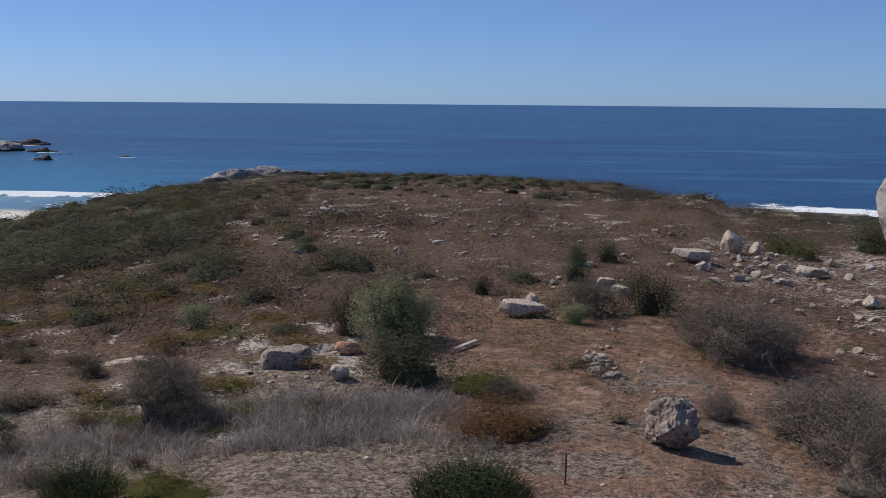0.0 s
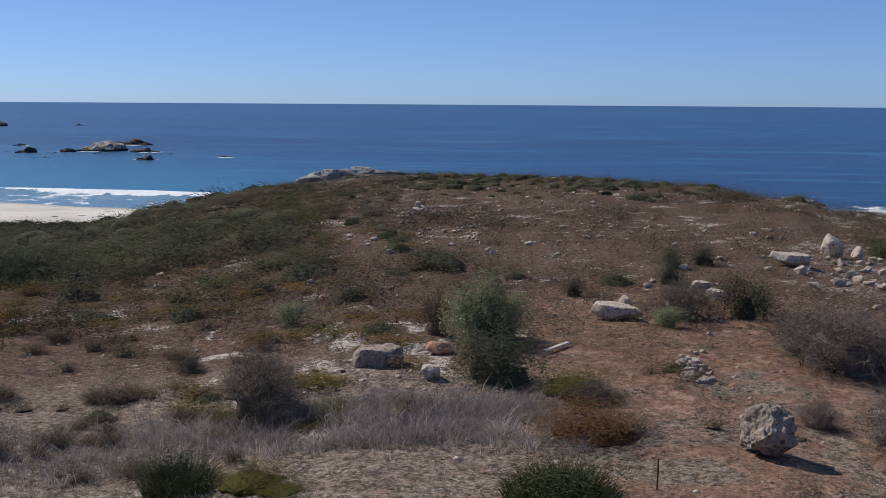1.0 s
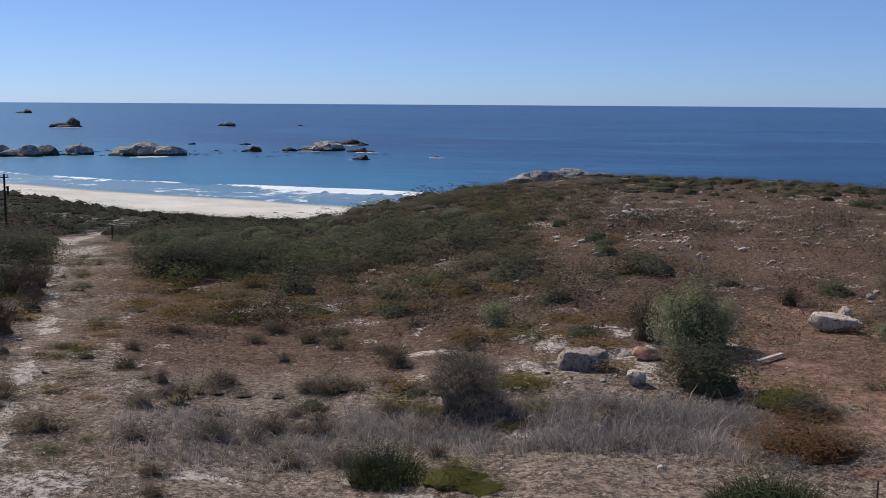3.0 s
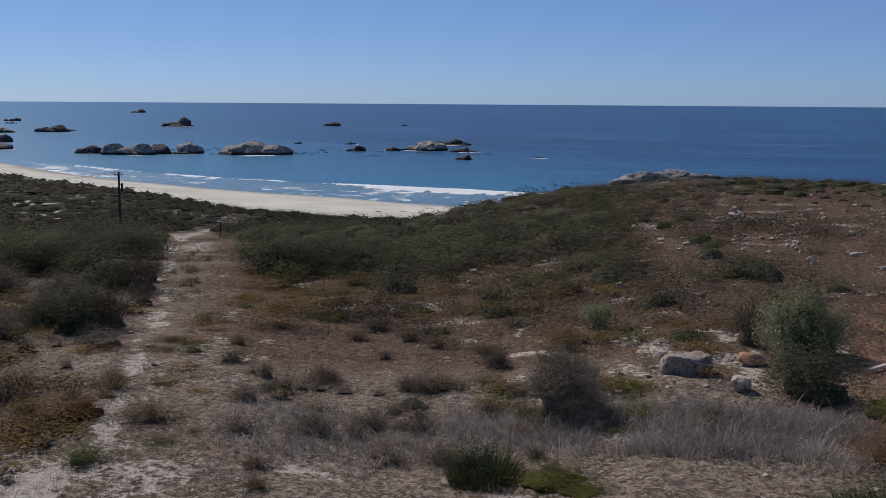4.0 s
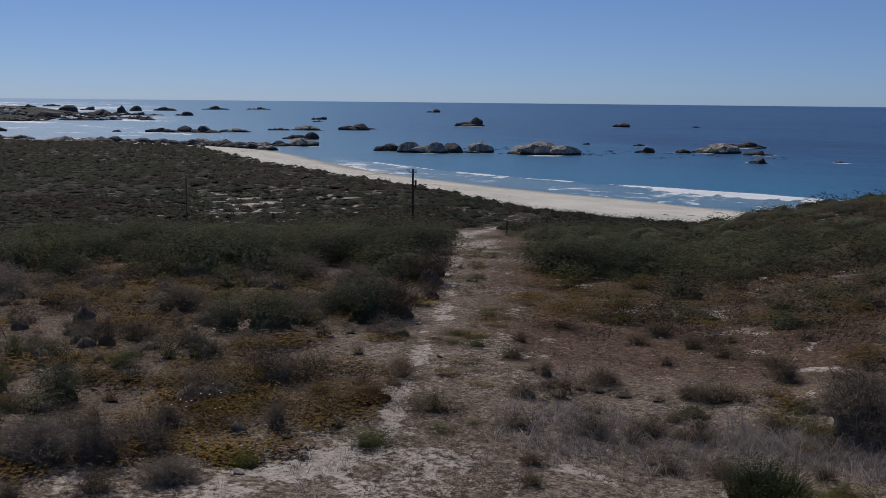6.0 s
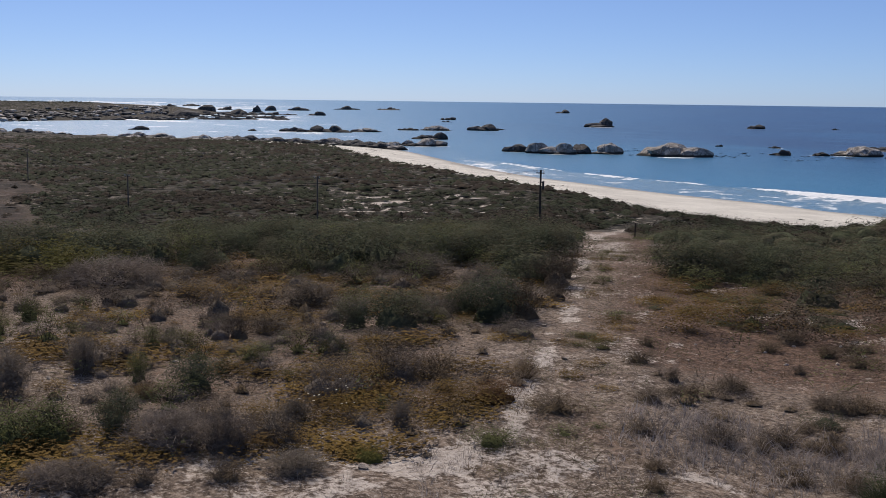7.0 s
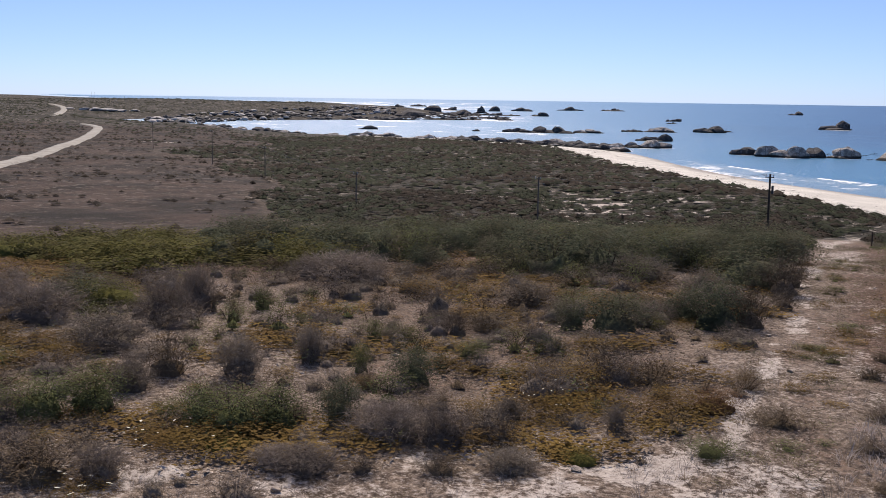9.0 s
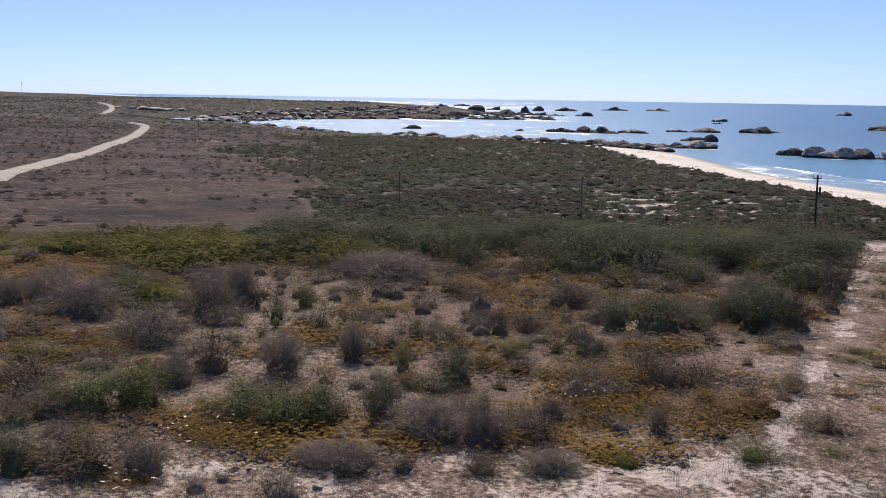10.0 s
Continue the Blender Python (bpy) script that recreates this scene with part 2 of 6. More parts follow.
def ground_material():
    n = Nodes("dry_ground")
    big, mid, small = n.noise(0.12, 3), n.noise(0.9, 5), n.noise(7.0, 6, 0.65)
    grit = n.noise(38.0, 3, 0.7)
    litter = n.mix(n.ramp(small, 0.38, 0.64), (0.085, 0.060, 0.044), (0.29, 0.222, 0.168))
    heath = n.mix(n.ramp(small, 0.35, 0.68), (0.058, 0.034, 0.023), (0.19, 0.116, 0.079))
    sand = n.mix(n.ramp(small, 0.3, 0.7), (0.33, 0.275, 0.232), (0.62, 0.545, 0.475))
    soil = n.mix(n.ramp(small, 0.3, 0.7), (0.115, 0.062, 0.042), (0.33, 0.196, 0.136))
    soil = n.mix(n.math("MULTIPLY", n.ramp(n.noise(2.4, 6, 0.7), 0.50, 0.62), 0.75), soil, (0.13, 0.092, 0.066))
    soil = n.mix(n.math("MULTIPLY", n.ramp(n.noise(1.1, 5, 0.7), 0.54, 0.66), 0.6), soil, (0.40, 0.28, 0.21))
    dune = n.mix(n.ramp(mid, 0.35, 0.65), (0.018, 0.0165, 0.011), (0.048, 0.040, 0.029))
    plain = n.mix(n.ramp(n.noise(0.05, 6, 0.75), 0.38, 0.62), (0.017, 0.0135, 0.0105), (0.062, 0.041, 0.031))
    plain = n.mix(n.math("MULTIPLY", n.ramp(n.noise(0.35, 5, 0.75), 0.56, 0.68), 0.45), plain, (0.18, 0.14, 0.112))
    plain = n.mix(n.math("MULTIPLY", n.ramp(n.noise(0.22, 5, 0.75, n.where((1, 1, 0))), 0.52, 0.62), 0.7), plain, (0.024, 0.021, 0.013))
    strand = n.mix(n.ramp(n.noise(0.06, 4), 0.35, 0.65), (0.56, 0.53, 0.465), (0.71, 0.675, 0.595))
    wet = n.mix(n.attr("wet"), strand, (0.26, 0.235, 0.21))
    crumb = n.noise(17.0, 6, 0.8)
    ragged = n.math("SUBTRACT", n.math("ADD", n.math("MULTIPLY", small, 0.55), n.math("MULTIPLY", crumb, 0.45)), 0.5)
    ragged = n.math("MULTIPLY", ragged, 2.4)

    def mask(name, lo=0.3, hi=0.7):
        t = n.tree.nodes.new("ShaderNodeMath")
        t.operation = "ADD"
        n.put(t.inputs[0], n.attr(name))
        n.put(t.inputs[1], ragged)
        return n.ramp(t.outputs[0], lo, hi)

    c = n.mix(mask("heath"), litter, heath)
    c = n.mix(mask("soil"), c, soil)
    speck = n.math("MULTIPLY", n.ramp(n.noise(0.45, 7, 0.78), 0.55, 0.60), n.ramp(n.noise(0.025, 2), 0.36, 0.55))
    dune = n.mix(n.math("MULTIPLY", speck, 0.6), dune, (0.50, 0.43, 0.365))
    plain = n.mix(n.math("MULTIPLY", speck, 0.22), plain, (0.40, 0.34, 0.29))
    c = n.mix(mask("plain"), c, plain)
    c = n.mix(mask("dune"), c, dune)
    c = n.mix(mask("sand", 0.40, 0.74), c, sand)
    c = n.mix(n.attr("strand"), c, wet)
    c = n.mix(n.math("MULTIPLY", n.ramp(grit, 0.55, 0.8), 0.35), c, (0.07, 0.05, 0.04))
    bare = n.math("SUBTRACT", 1.0, n.math("ADD", n.attr("dune"), n.attr("plain")))
    c = n.mix(n.math("MULTIPLY", n.math("MULTIPLY", n.ramp(crumb, 0.52, 0.61), 0.75), n.math("MULTIPLY", bare, n.math("SUBTRACT", 1.0, n.math("ADD", n.math("MULTIPLY", n.attr("heath"), 0.7), n.math("MULTIPLY", n.attr("soil"), 0.6))))), c, (0.48, 0.415, 0.355))
    c = n.mix(n.math("MULTIPLY", n.math("MULTIPLY", n.ramp(crumb, 0.46, 0.37), 0.8), bare), c, (0.04, 0.03, 0.024))
    both = n.math("ADD", n.math("MULTIPLY", small, 0.7), n.math("MULTIPLY", grit, 0.3))
    n.bump(both, 1.0, 0.08)
    return n.done(c, 0.95, 0.1)


def rock_material(name, pale, dark, lichen, local_scale=1.0, tide=False):
    n = Nodes(name)
    at = n.node("ShaderNodeTexCoord").outputs["Object"]
    pits = n.noise(13.0 * local_scale, 8, 0.7, at)
    veins = n.noise(1.6 * local_scale, 5, 0.6, at)
    c = n.mix(n.ramp(veins, 0.35, 0.65), pale, lichen)
    c = n.mix(n.ramp(pits, 0.50, 0.64), c, dark)
    tone = n.node("ShaderNodeObjectInfo").outputs["Random"]
    c = n.mix(n.math("MULTIPLY", tone, 0.35), c, tuple(0.6 * v for v in lichen))
    if tide:
        joints = n.node("ShaderNodeTexVoronoi", feature="DISTANCE_TO_EDGE", Scale=0.24, Randomness=1.0)
        bend = n.node("ShaderNodeVectorMath", operation="ADD")
        tall = n.node("ShaderNodeVectorMath", operation="MULTIPLY")
        n.put(tall.inputs[0], at)
        tall.inputs[1].default_value = (1.0, 1.0, 0.4)
        n.put(bend.inputs[0], tall.outputs[0])
        n.put(bend.inputs[1], n.node("ShaderNodeTexNoise", Vector=at, Scale=0.8, Detail=5.0).outputs["Color"])
        n.put(joints.inputs["Vector"], bend.outputs[0])
        c = n.mix(n.math("MULTIPLY", n.ramp(joints.outputs["Distance"], 0.05, 0.01), 0.7), c, tuple(0.6 * v for v in dark))
        c = n.mix(n.ramp(n.noise(0.4, 7, 0.75, at), 0.46, 0.60), c, tuple(0.5 * v for v in lichen))
    if tide:  # weed and wet stone up to the tide mark
        z = n.node("ShaderNodeSeparateXYZ", Vector=n.node("ShaderNodeNewGeometry").outputs["Position"]).outputs["Z"]
        z = n.math("SUBTRACT", z, n.math("MULTIPLY", veins, 1.6))
        c = n.mix(n.ramp(z, SEA + 0.6, SEA - 0.1), c, (0.035, 0.032, 0.028))
    n.bump(pits, 0.8, 0.05 / local_scale)
    return n.done(c, 0.9, 0.2)


M_GROUND = ground_material()
M_LIME_ROCK = rock_material("pale_limestone", (0.64, 0.535, 0.435), (0.11, 0.085, 0.066), (0.47, 0.385, 0.31))
M_RED_ROCK = rock_material("rusty_stone", (0.50, 0.27, 0.165), (0.18, 0.09, 0.06), (0.38, 0.20, 0.125))
M_GRANITE = rock_material("weathered_granite", (0.60, 0.555, 0.505), (0.12, 0.11, 0.105), (0.42, 0.385, 0.35), 0.12)
M_SEA_GRANITE = rock_material("tide_washed_granite", (0.58, 0.53, 0.475), (0.08, 0.072, 0.066), (0.32, 0.285, 0.25), 0.2, True)
M_GREY_ROCK = rock_material("grey_granite", (0.47, 0.43, 0.395), (0.08, 0.072, 0.066), (0.28, 0.253, 0.232), 0.3)
M_PITTED = rock_material("pitted_limestone", (0.43, 0.345, 0.28), (0.045, 0.036, 0.029), (0.23, 0.18, 0.145))
M_WET_ROCK = rock_material("dark_sea_rock", (0.15, 0.142, 0.136), (0.03, 0.029, 0.029), (0.075, 0.071, 0.069), 0.2, True)


def sea_material():
    n = Nodes("sea_water")
    swell = n.noise(0.035, 5, 0.6, n.where((0.45, 1.0, 1.0)))
    chop = n.noise(0.5, 5, 0.65)
    streak = n.noise(0.008, 5, 0.6, n.where((0.22, 1.0, 1.0)))
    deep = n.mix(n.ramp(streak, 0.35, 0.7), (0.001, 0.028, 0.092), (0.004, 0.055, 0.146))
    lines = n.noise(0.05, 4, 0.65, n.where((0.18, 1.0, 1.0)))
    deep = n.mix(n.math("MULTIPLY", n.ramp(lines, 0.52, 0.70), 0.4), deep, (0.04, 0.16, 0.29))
    # paler water towards the sun: its glare mixed into the base colour
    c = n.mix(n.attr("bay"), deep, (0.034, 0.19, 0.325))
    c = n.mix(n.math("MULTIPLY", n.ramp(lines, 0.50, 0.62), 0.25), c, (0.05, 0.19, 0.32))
    c = n.mix(n.attr("shallow"), c, (0.022, 0.15, 0.27))
    c = n.mix(n.math("MULTIPLY", n.attr("wash"), 0.65), c, (0.15, 0.24, 0.30))
    lace = n.noise(0.22, 7, 0.72)
    f = n.tree.nodes.new("ShaderNodeMath")
    f.operation = "ADD"
    n.put(f.inputs[0], n.attr("foam"))
    n.put(f.inputs[1], n.math("MULTIPLY", n.math("SUBTRACT", lace, 0.5), 1.7))
    foam = n.ramp(f.outputs[0], 0.42, 0.62)
    c = n.mix(foam, c, (0.82, 0.84, 0.85))
    height = n.math("ADD", n.math("MULTIPLY", swell, 0.6), n.math("MULTIPLY", chop, 0.4))
    n.bump(height, 1.0, 1.6)
    rough = n.node("ShaderNodeMapRange", Value=foam, To_Min=0.3, To_Max=0.9).outputs[0]
    n.bsdf.inputs["IOR"].default_value = 1.33
    return n.done(c, rough, 0.36)


M_SEA = sea_material()


def wood_material(name, dark, light):
    n = Nodes(name)
    at = n.node("ShaderNodeTexCoord").outputs["Object"]
    m = n.node("ShaderNodeMapping", Scale=(9, 9, 0.8))
    n.tree.links.new(at, m.inputs["Vector"])
    grain = n.noise(3.0, 6, 0.65, m.outputs[0])
    n.bump(grain, 0.4, 0.01)
    return n.done(n.mix(n.ramp(grain, 0.3, 0.7), dark, light), 0.85, 0.2)


M_POLE = wood_material("creosoted_wood", (0.035, 0.026, 0.02), (0.085, 0.065, 0.05))
M_OLD_POLE = wood_material("weathered_pole_wood", (0.10, 0.08, 0.066), (0.19, 0.16, 0.135))
M_PLANK = wood_material("bleached_plank", (0.42, 0.36, 0.30), (0.62, 0.55, 0.47))
M_RUST = Nodes("rusty_iron")
M_RUST = M_RUST.done(M_RUST.mix(M_RUST.noise(40.0), (0.06, 0.03, 0.02), (0.16, 0.08, 0.045)), 0.85)
M_CERAMIC = Nodes("pale_ceramic").done((0.5, 0.48, 0.44), 0.3, 0.5)
M_DARK = Nodes("dark_metal").done((0.03, 0.03, 0.032), 0.5, 0.4)
n_road = Nodes("pale_gravel")
n_clod = Nodes("red_soil_clods")
M_CLOD = n_clod.done(n_clod.mix(n_clod.noise(5.0, 5, 0.7), (0.13, 0.072, 0.05), (0.36, 0.225, 0.16)), 0.95, 0.1)
M_ROAD = n_road.done(n_road.mix(n_road.ramp(n_road.noise(0.25, 6, 0.65), 0.3, 0.7), (0.27, 0.25, 0.212), (0.39, 0.366, 0.315)), 0.95, 0.1)


# ---- mesh helpers ----
def mesh_of(name, v, f, material, smooth_faces=False, **values):
    """A mesh from arrays of vertices and of triangles or quads, with float values at the vertices."""
    v, f = np.asarray(v, np.float32), np.asarray(f, np.int32)
    me = bpy.data.meshes.new(name)
    me.vertices.add(len(v))
    me.vertices.foreach_set("co", v.ravel())
    k = f.shape[1]
    me.loops.add(f.size)
    me.loops.foreach_set("vertex_index", f.ravel())
    me.polygons.add(len(f))
    me.polygons.foreach_set("loop_start", np.arange(len(f), dtype=np.int32) * k)
    me.polygons.foreach_set("use_smooth", np.full(len(f), smooth_faces))
    for key, value in values.items():
        me.attributes.new(key, "FLOAT", "POINT").data.foreach_set("value", np.asarray(value, np.float32).ravel())
    me.materials.append(material)
    me.update(calc_edges=True)
    return me


def part(name, bm, material, parent, label=""):
    """Links a bmesh, or a ready mesh, as one object under a thing or a part."""
    if isinstance(bm, bmesh.types.BMesh):
        me = bpy.data.meshes.new(name)
        bm.to_mesh(me)
        bm.free()
        me.materials.append(material)
    else:
        me = bm
    ob = new(name, me)
    ob.parent = parent
    return tagged(ob, label) if label else ob


def joined(shapes, xs, ys, zs, scales, turns, rng, squash=None):
    """Copies of the given shapes, each (vertices, triangles), turned, scaled and set down, as one pair of arrays."""
    pick = rng.randint(0, len(shapes), len(xs))
    vs, fs, tones, count = [], [], [], 0
    squash = np.ones(len(xs)) if squash is None else squash
    tone = rng.rand(len(xs))
    for k, (v, f) in enumerate(shapes):
        m = np.where(pick == k)[0]
        if not len(m):
            continue
        c, s = np.cos(turns[m])[:, None], np.sin(turns[m])[:, None]
        q = scales[m][:, None]
        x = (v[None, :, 0] * c - v[None, :, 1] * s) * q + xs[m][:, None]
        y = (v[None, :, 0] * s + v[None, :, 1] * c) * q + ys[m][:, None]
        z = v[None, :, 2] * q * squash[m][:, None] + zs[m][:, None]
        vs.append(np.stack([x, y, z], -1).reshape(-1, 3))
        fs.append((f[None] + (np.arange(len(m)) * len(v))[:, None, None] + count).reshape(-1, 3))
        tones.append(np.repeat(tone[m], len(v)))
        count += len(m) * len(v)
    return np.concatenate(vs), np.concatenate(fs), np.concatenate(tones)


# ---- shapes of plants, one unit wide unless said ----
def stems(rng, n, height, radius, width, twigs=4, droop=0.15, base=0.25):
    """Thin curved stems that fan out from a root, each with side twigs."""
    turn = rng.rand(n) * 2 * np.pi
    lean = rng.rand(n) ** 0.6
    tip = np.stack([np.cos(turn) * lean * radius, np.sin(turn) * lean * radius, height * (0.08 + 0.92 * np.sqrt(1 - lean ** 2)) * (0.65 + 0.35 * rng.rand(n))], -1)
    root = tip * np.array([base, base, 0]) * rng.rand(n, 1)
    vs, fs = [], []
    steps = np.array([0, 0.35, 0.7, 1.0])
    wob = rng.randn(n, 4, 3) * 0.045 * height
    wob[:, 0] = 0
    path = root[:, None] + (tip - root)[:, None] * steps[None, :, None] + wob
    path[:, :, 2] += np.sin(steps * np.pi)[None] * droop * height
    path[:, :, 2] = np.maximum(path[:, :, 2], 0)
    side = np.cross(tip - root, rng.randn(n, 3))
    side /= np.linalg.norm(side, axis=1, keepdims=True) + 1e-9
    taper = np.array([1.0, 0.8, 0.55, 0.25])
    a = path - side[:, None] * (width * taper)[None, :, None] / 2
    b = path + side[:, None] * (width * taper)[None, :, None] / 2
    v = np.stack([a, b], 2).reshape(n, 8, 3)
    t = np.array([(0, 1, 3), (0, 3, 2), (2, 3, 5), (2, 5, 4), (4, 5, 7), (4, 7, 6)])
    vs.append(v.reshape(-1, 3))
    fs.append((t[None] + (np.arange(n) * 8)[:, None, None]).reshape(-1, 3))
    if twigs:
        m = n * twigs
        own = np.repeat(np.arange(n), twigs)
        u = 0.3 + 0.68 * rng.rand(m)
        i = np.clip(np.searchsorted(steps, u) - 1, 0, 2)
        w = ((u - steps[i]) / (steps[i + 1] - steps[i]))[:, None]
        at = path[own, i] * (1 - w) + path[own, i + 1] * w
        way = rng.randn(m, 3) + (tip - root)[own] / height * 1.2
        way /= np.linalg.norm(way, axis=1, keepdims=True)
        end = at + way * height * (0.08 + 0.2 * rng.rand(m, 1))
        side = np.cross(way, rng.randn(m, 3))
        side /= np.linalg.norm(side, axis=1, keepdims=True) + 1e-9
        v = np.stack([at - side * width * 0.45, at + side * width * 0.45, end], 1).reshape(-1, 3)
        v[:, 2] = np.maximum(v[:, 2], 0)
        fs.append(np.arange(3 * m).reshape(-1, 3) + n * 8)
        vs.append(v)
    return np.concatenate(vs), np.concatenate(fs)


def leaves(rng, n, radius, height, size, lumps=7, slim=0.45, inner=0.25):
    """A crown of many small leaves gathered in lumps of uneven size."""
    turn, out = rng.rand(lumps) * 2 * np.pi, np.sqrt(rng.rand(lumps)) * 0.62
    big = 0.32 + 0.3 * rng.rand(lumps)
    mid = np.stack([np.cos(turn) * out, np.sin(turn) * out, (0.25 + 0.5 * rng.rand(lumps)) * (1 - 0.6 * out)], -1)
    k = rng.choice(lumps, n, p=big ** 2 / (big ** 2).sum())
    way = rng.randn(n, 3)
    way /= np.linalg.norm(way, axis=1, keepdims=True)
    way[:, 2] = np.where(way[:, 2] < -0.35, -way[:, 2], way[:, 2])
    deep = np.where(rng.rand(n) < inner, rng.rand(n) * 0.8, 0.78 + 0.3 * rng.rand(n))
    at = mid[k] + way * (big[k] * deep)[:, None]
    at[:, 2] = np.clip(at[:, 2], 0.02, None)
    at *= np.array([radius, radius, height])
    face = way + rng.randn(n, 3) * 0.3 + np.array([0, 0, 0.25])
    face /= np.linalg.norm(face, axis=1, keepdims=True)
    long = np.cross(face, rng.randn(n, 3))
    long /= np.linalg.norm(long, axis=1, keepdims=True) + 1e-9
    side = np.cross(face, long)
    s = (size * (0.6 + 0.8 * rng.rand(n)))[:, None]
    v = np.stack([at - long * s * 0.4 + side * s * slim * 0.6, at - long * s * 0.4 - side * s * slim * 0.6, at + long * s * 0.7], 1).reshape(-1, 3)
    v[:, 2] = np.maximum(v[:, 2], 0)
    return v, np.arange(3 * n).reshape(-1, 3)


def shape_arrays(bm):
    bmesh.ops.triangulate(bm, faces=bm.faces)
    v = np.array([tuple(a.co) for a in bm.verts])
    bm.verts.index_update()
    f = np.array([[a.index for a in t.verts] for t in bm.faces])
    bm.free()
    return v, f


def mound(rng, radius, height, detail=2, lumps=0.35):
    """A rounded body of dense scrub, knobbly all over, open below."""
    bm = bmesh.new()
    bmesh.ops.create_icosphere(bm, subdivisions=detail, radius=1.0)
    off = Vector(rng.rand(3) * 50)
    bmesh.ops.delete(bm, geom=[v for v in bm.verts if v.co.z < -0.3], context="VERTS")
    for v in bm.verts:
        k = 0.78 + lumps * noise.noise(v.co * 1.7 + off) + 0.22 * noise.noise(v.co * 4.5 + off)
        v.co = (v.co.x * radius * k, v.co.y * radius * k, max(v.co.z, -0.02) * height * k)
    return shape_arrays(bm)


def blades(rng, n, height, radius, width, spread=0.5):
    """A tuft of grass: bent, tapered blades."""
    turn = rng.rand(n) * 2 * np.pi
    r = np.sqrt(rng.rand(n)) * radius
    root = np.stack([np.cos(turn) * r, np.sin(turn) * r, np.zeros(n)], -1)
    way = np.stack([np.cos(turn), np.sin(turn), np.zeros(n)], -1) + rng.randn(n, 3) * 0.5
    tall = (height * (0.5 + 0.6 * rng.rand(n)) * (1 - 0.45 * (r / radius) ** 2))[:, None]
    knee = root + way * spread * tall * 0.25 + np.array([0, 0, 0.6]) * tall
    tip = root + way * spread * tall * 0.75 + np.array([0, 0, 1.0]) * tall * (0.7 + 0.3 * rng.rand(n, 1))
    side = np.cross(tip - root, rng.randn(n, 3))
    side /= np.linalg.norm(side, axis=1, keepdims=True) + 1e-9
    v = np.stack([root - side * width / 2, root + side * width / 2, knee - side * width * 0.4, knee + side * width * 0.4, tip], 1).reshape(-1, 3)
    v[:, 2] = np.maximum(v[:, 2], 0)
    t = np.array([(0, 1, 3), (0, 3, 2), (2, 3, 4)])
    return v, (t[None] + (np.arange(n) * 5)[:, None, None]).reshape(-1, 3)


def both(a, b):
    return np.concatenate([a[0], b[0]]), np.concatenate([a[1], b[1] + len(a[0])])


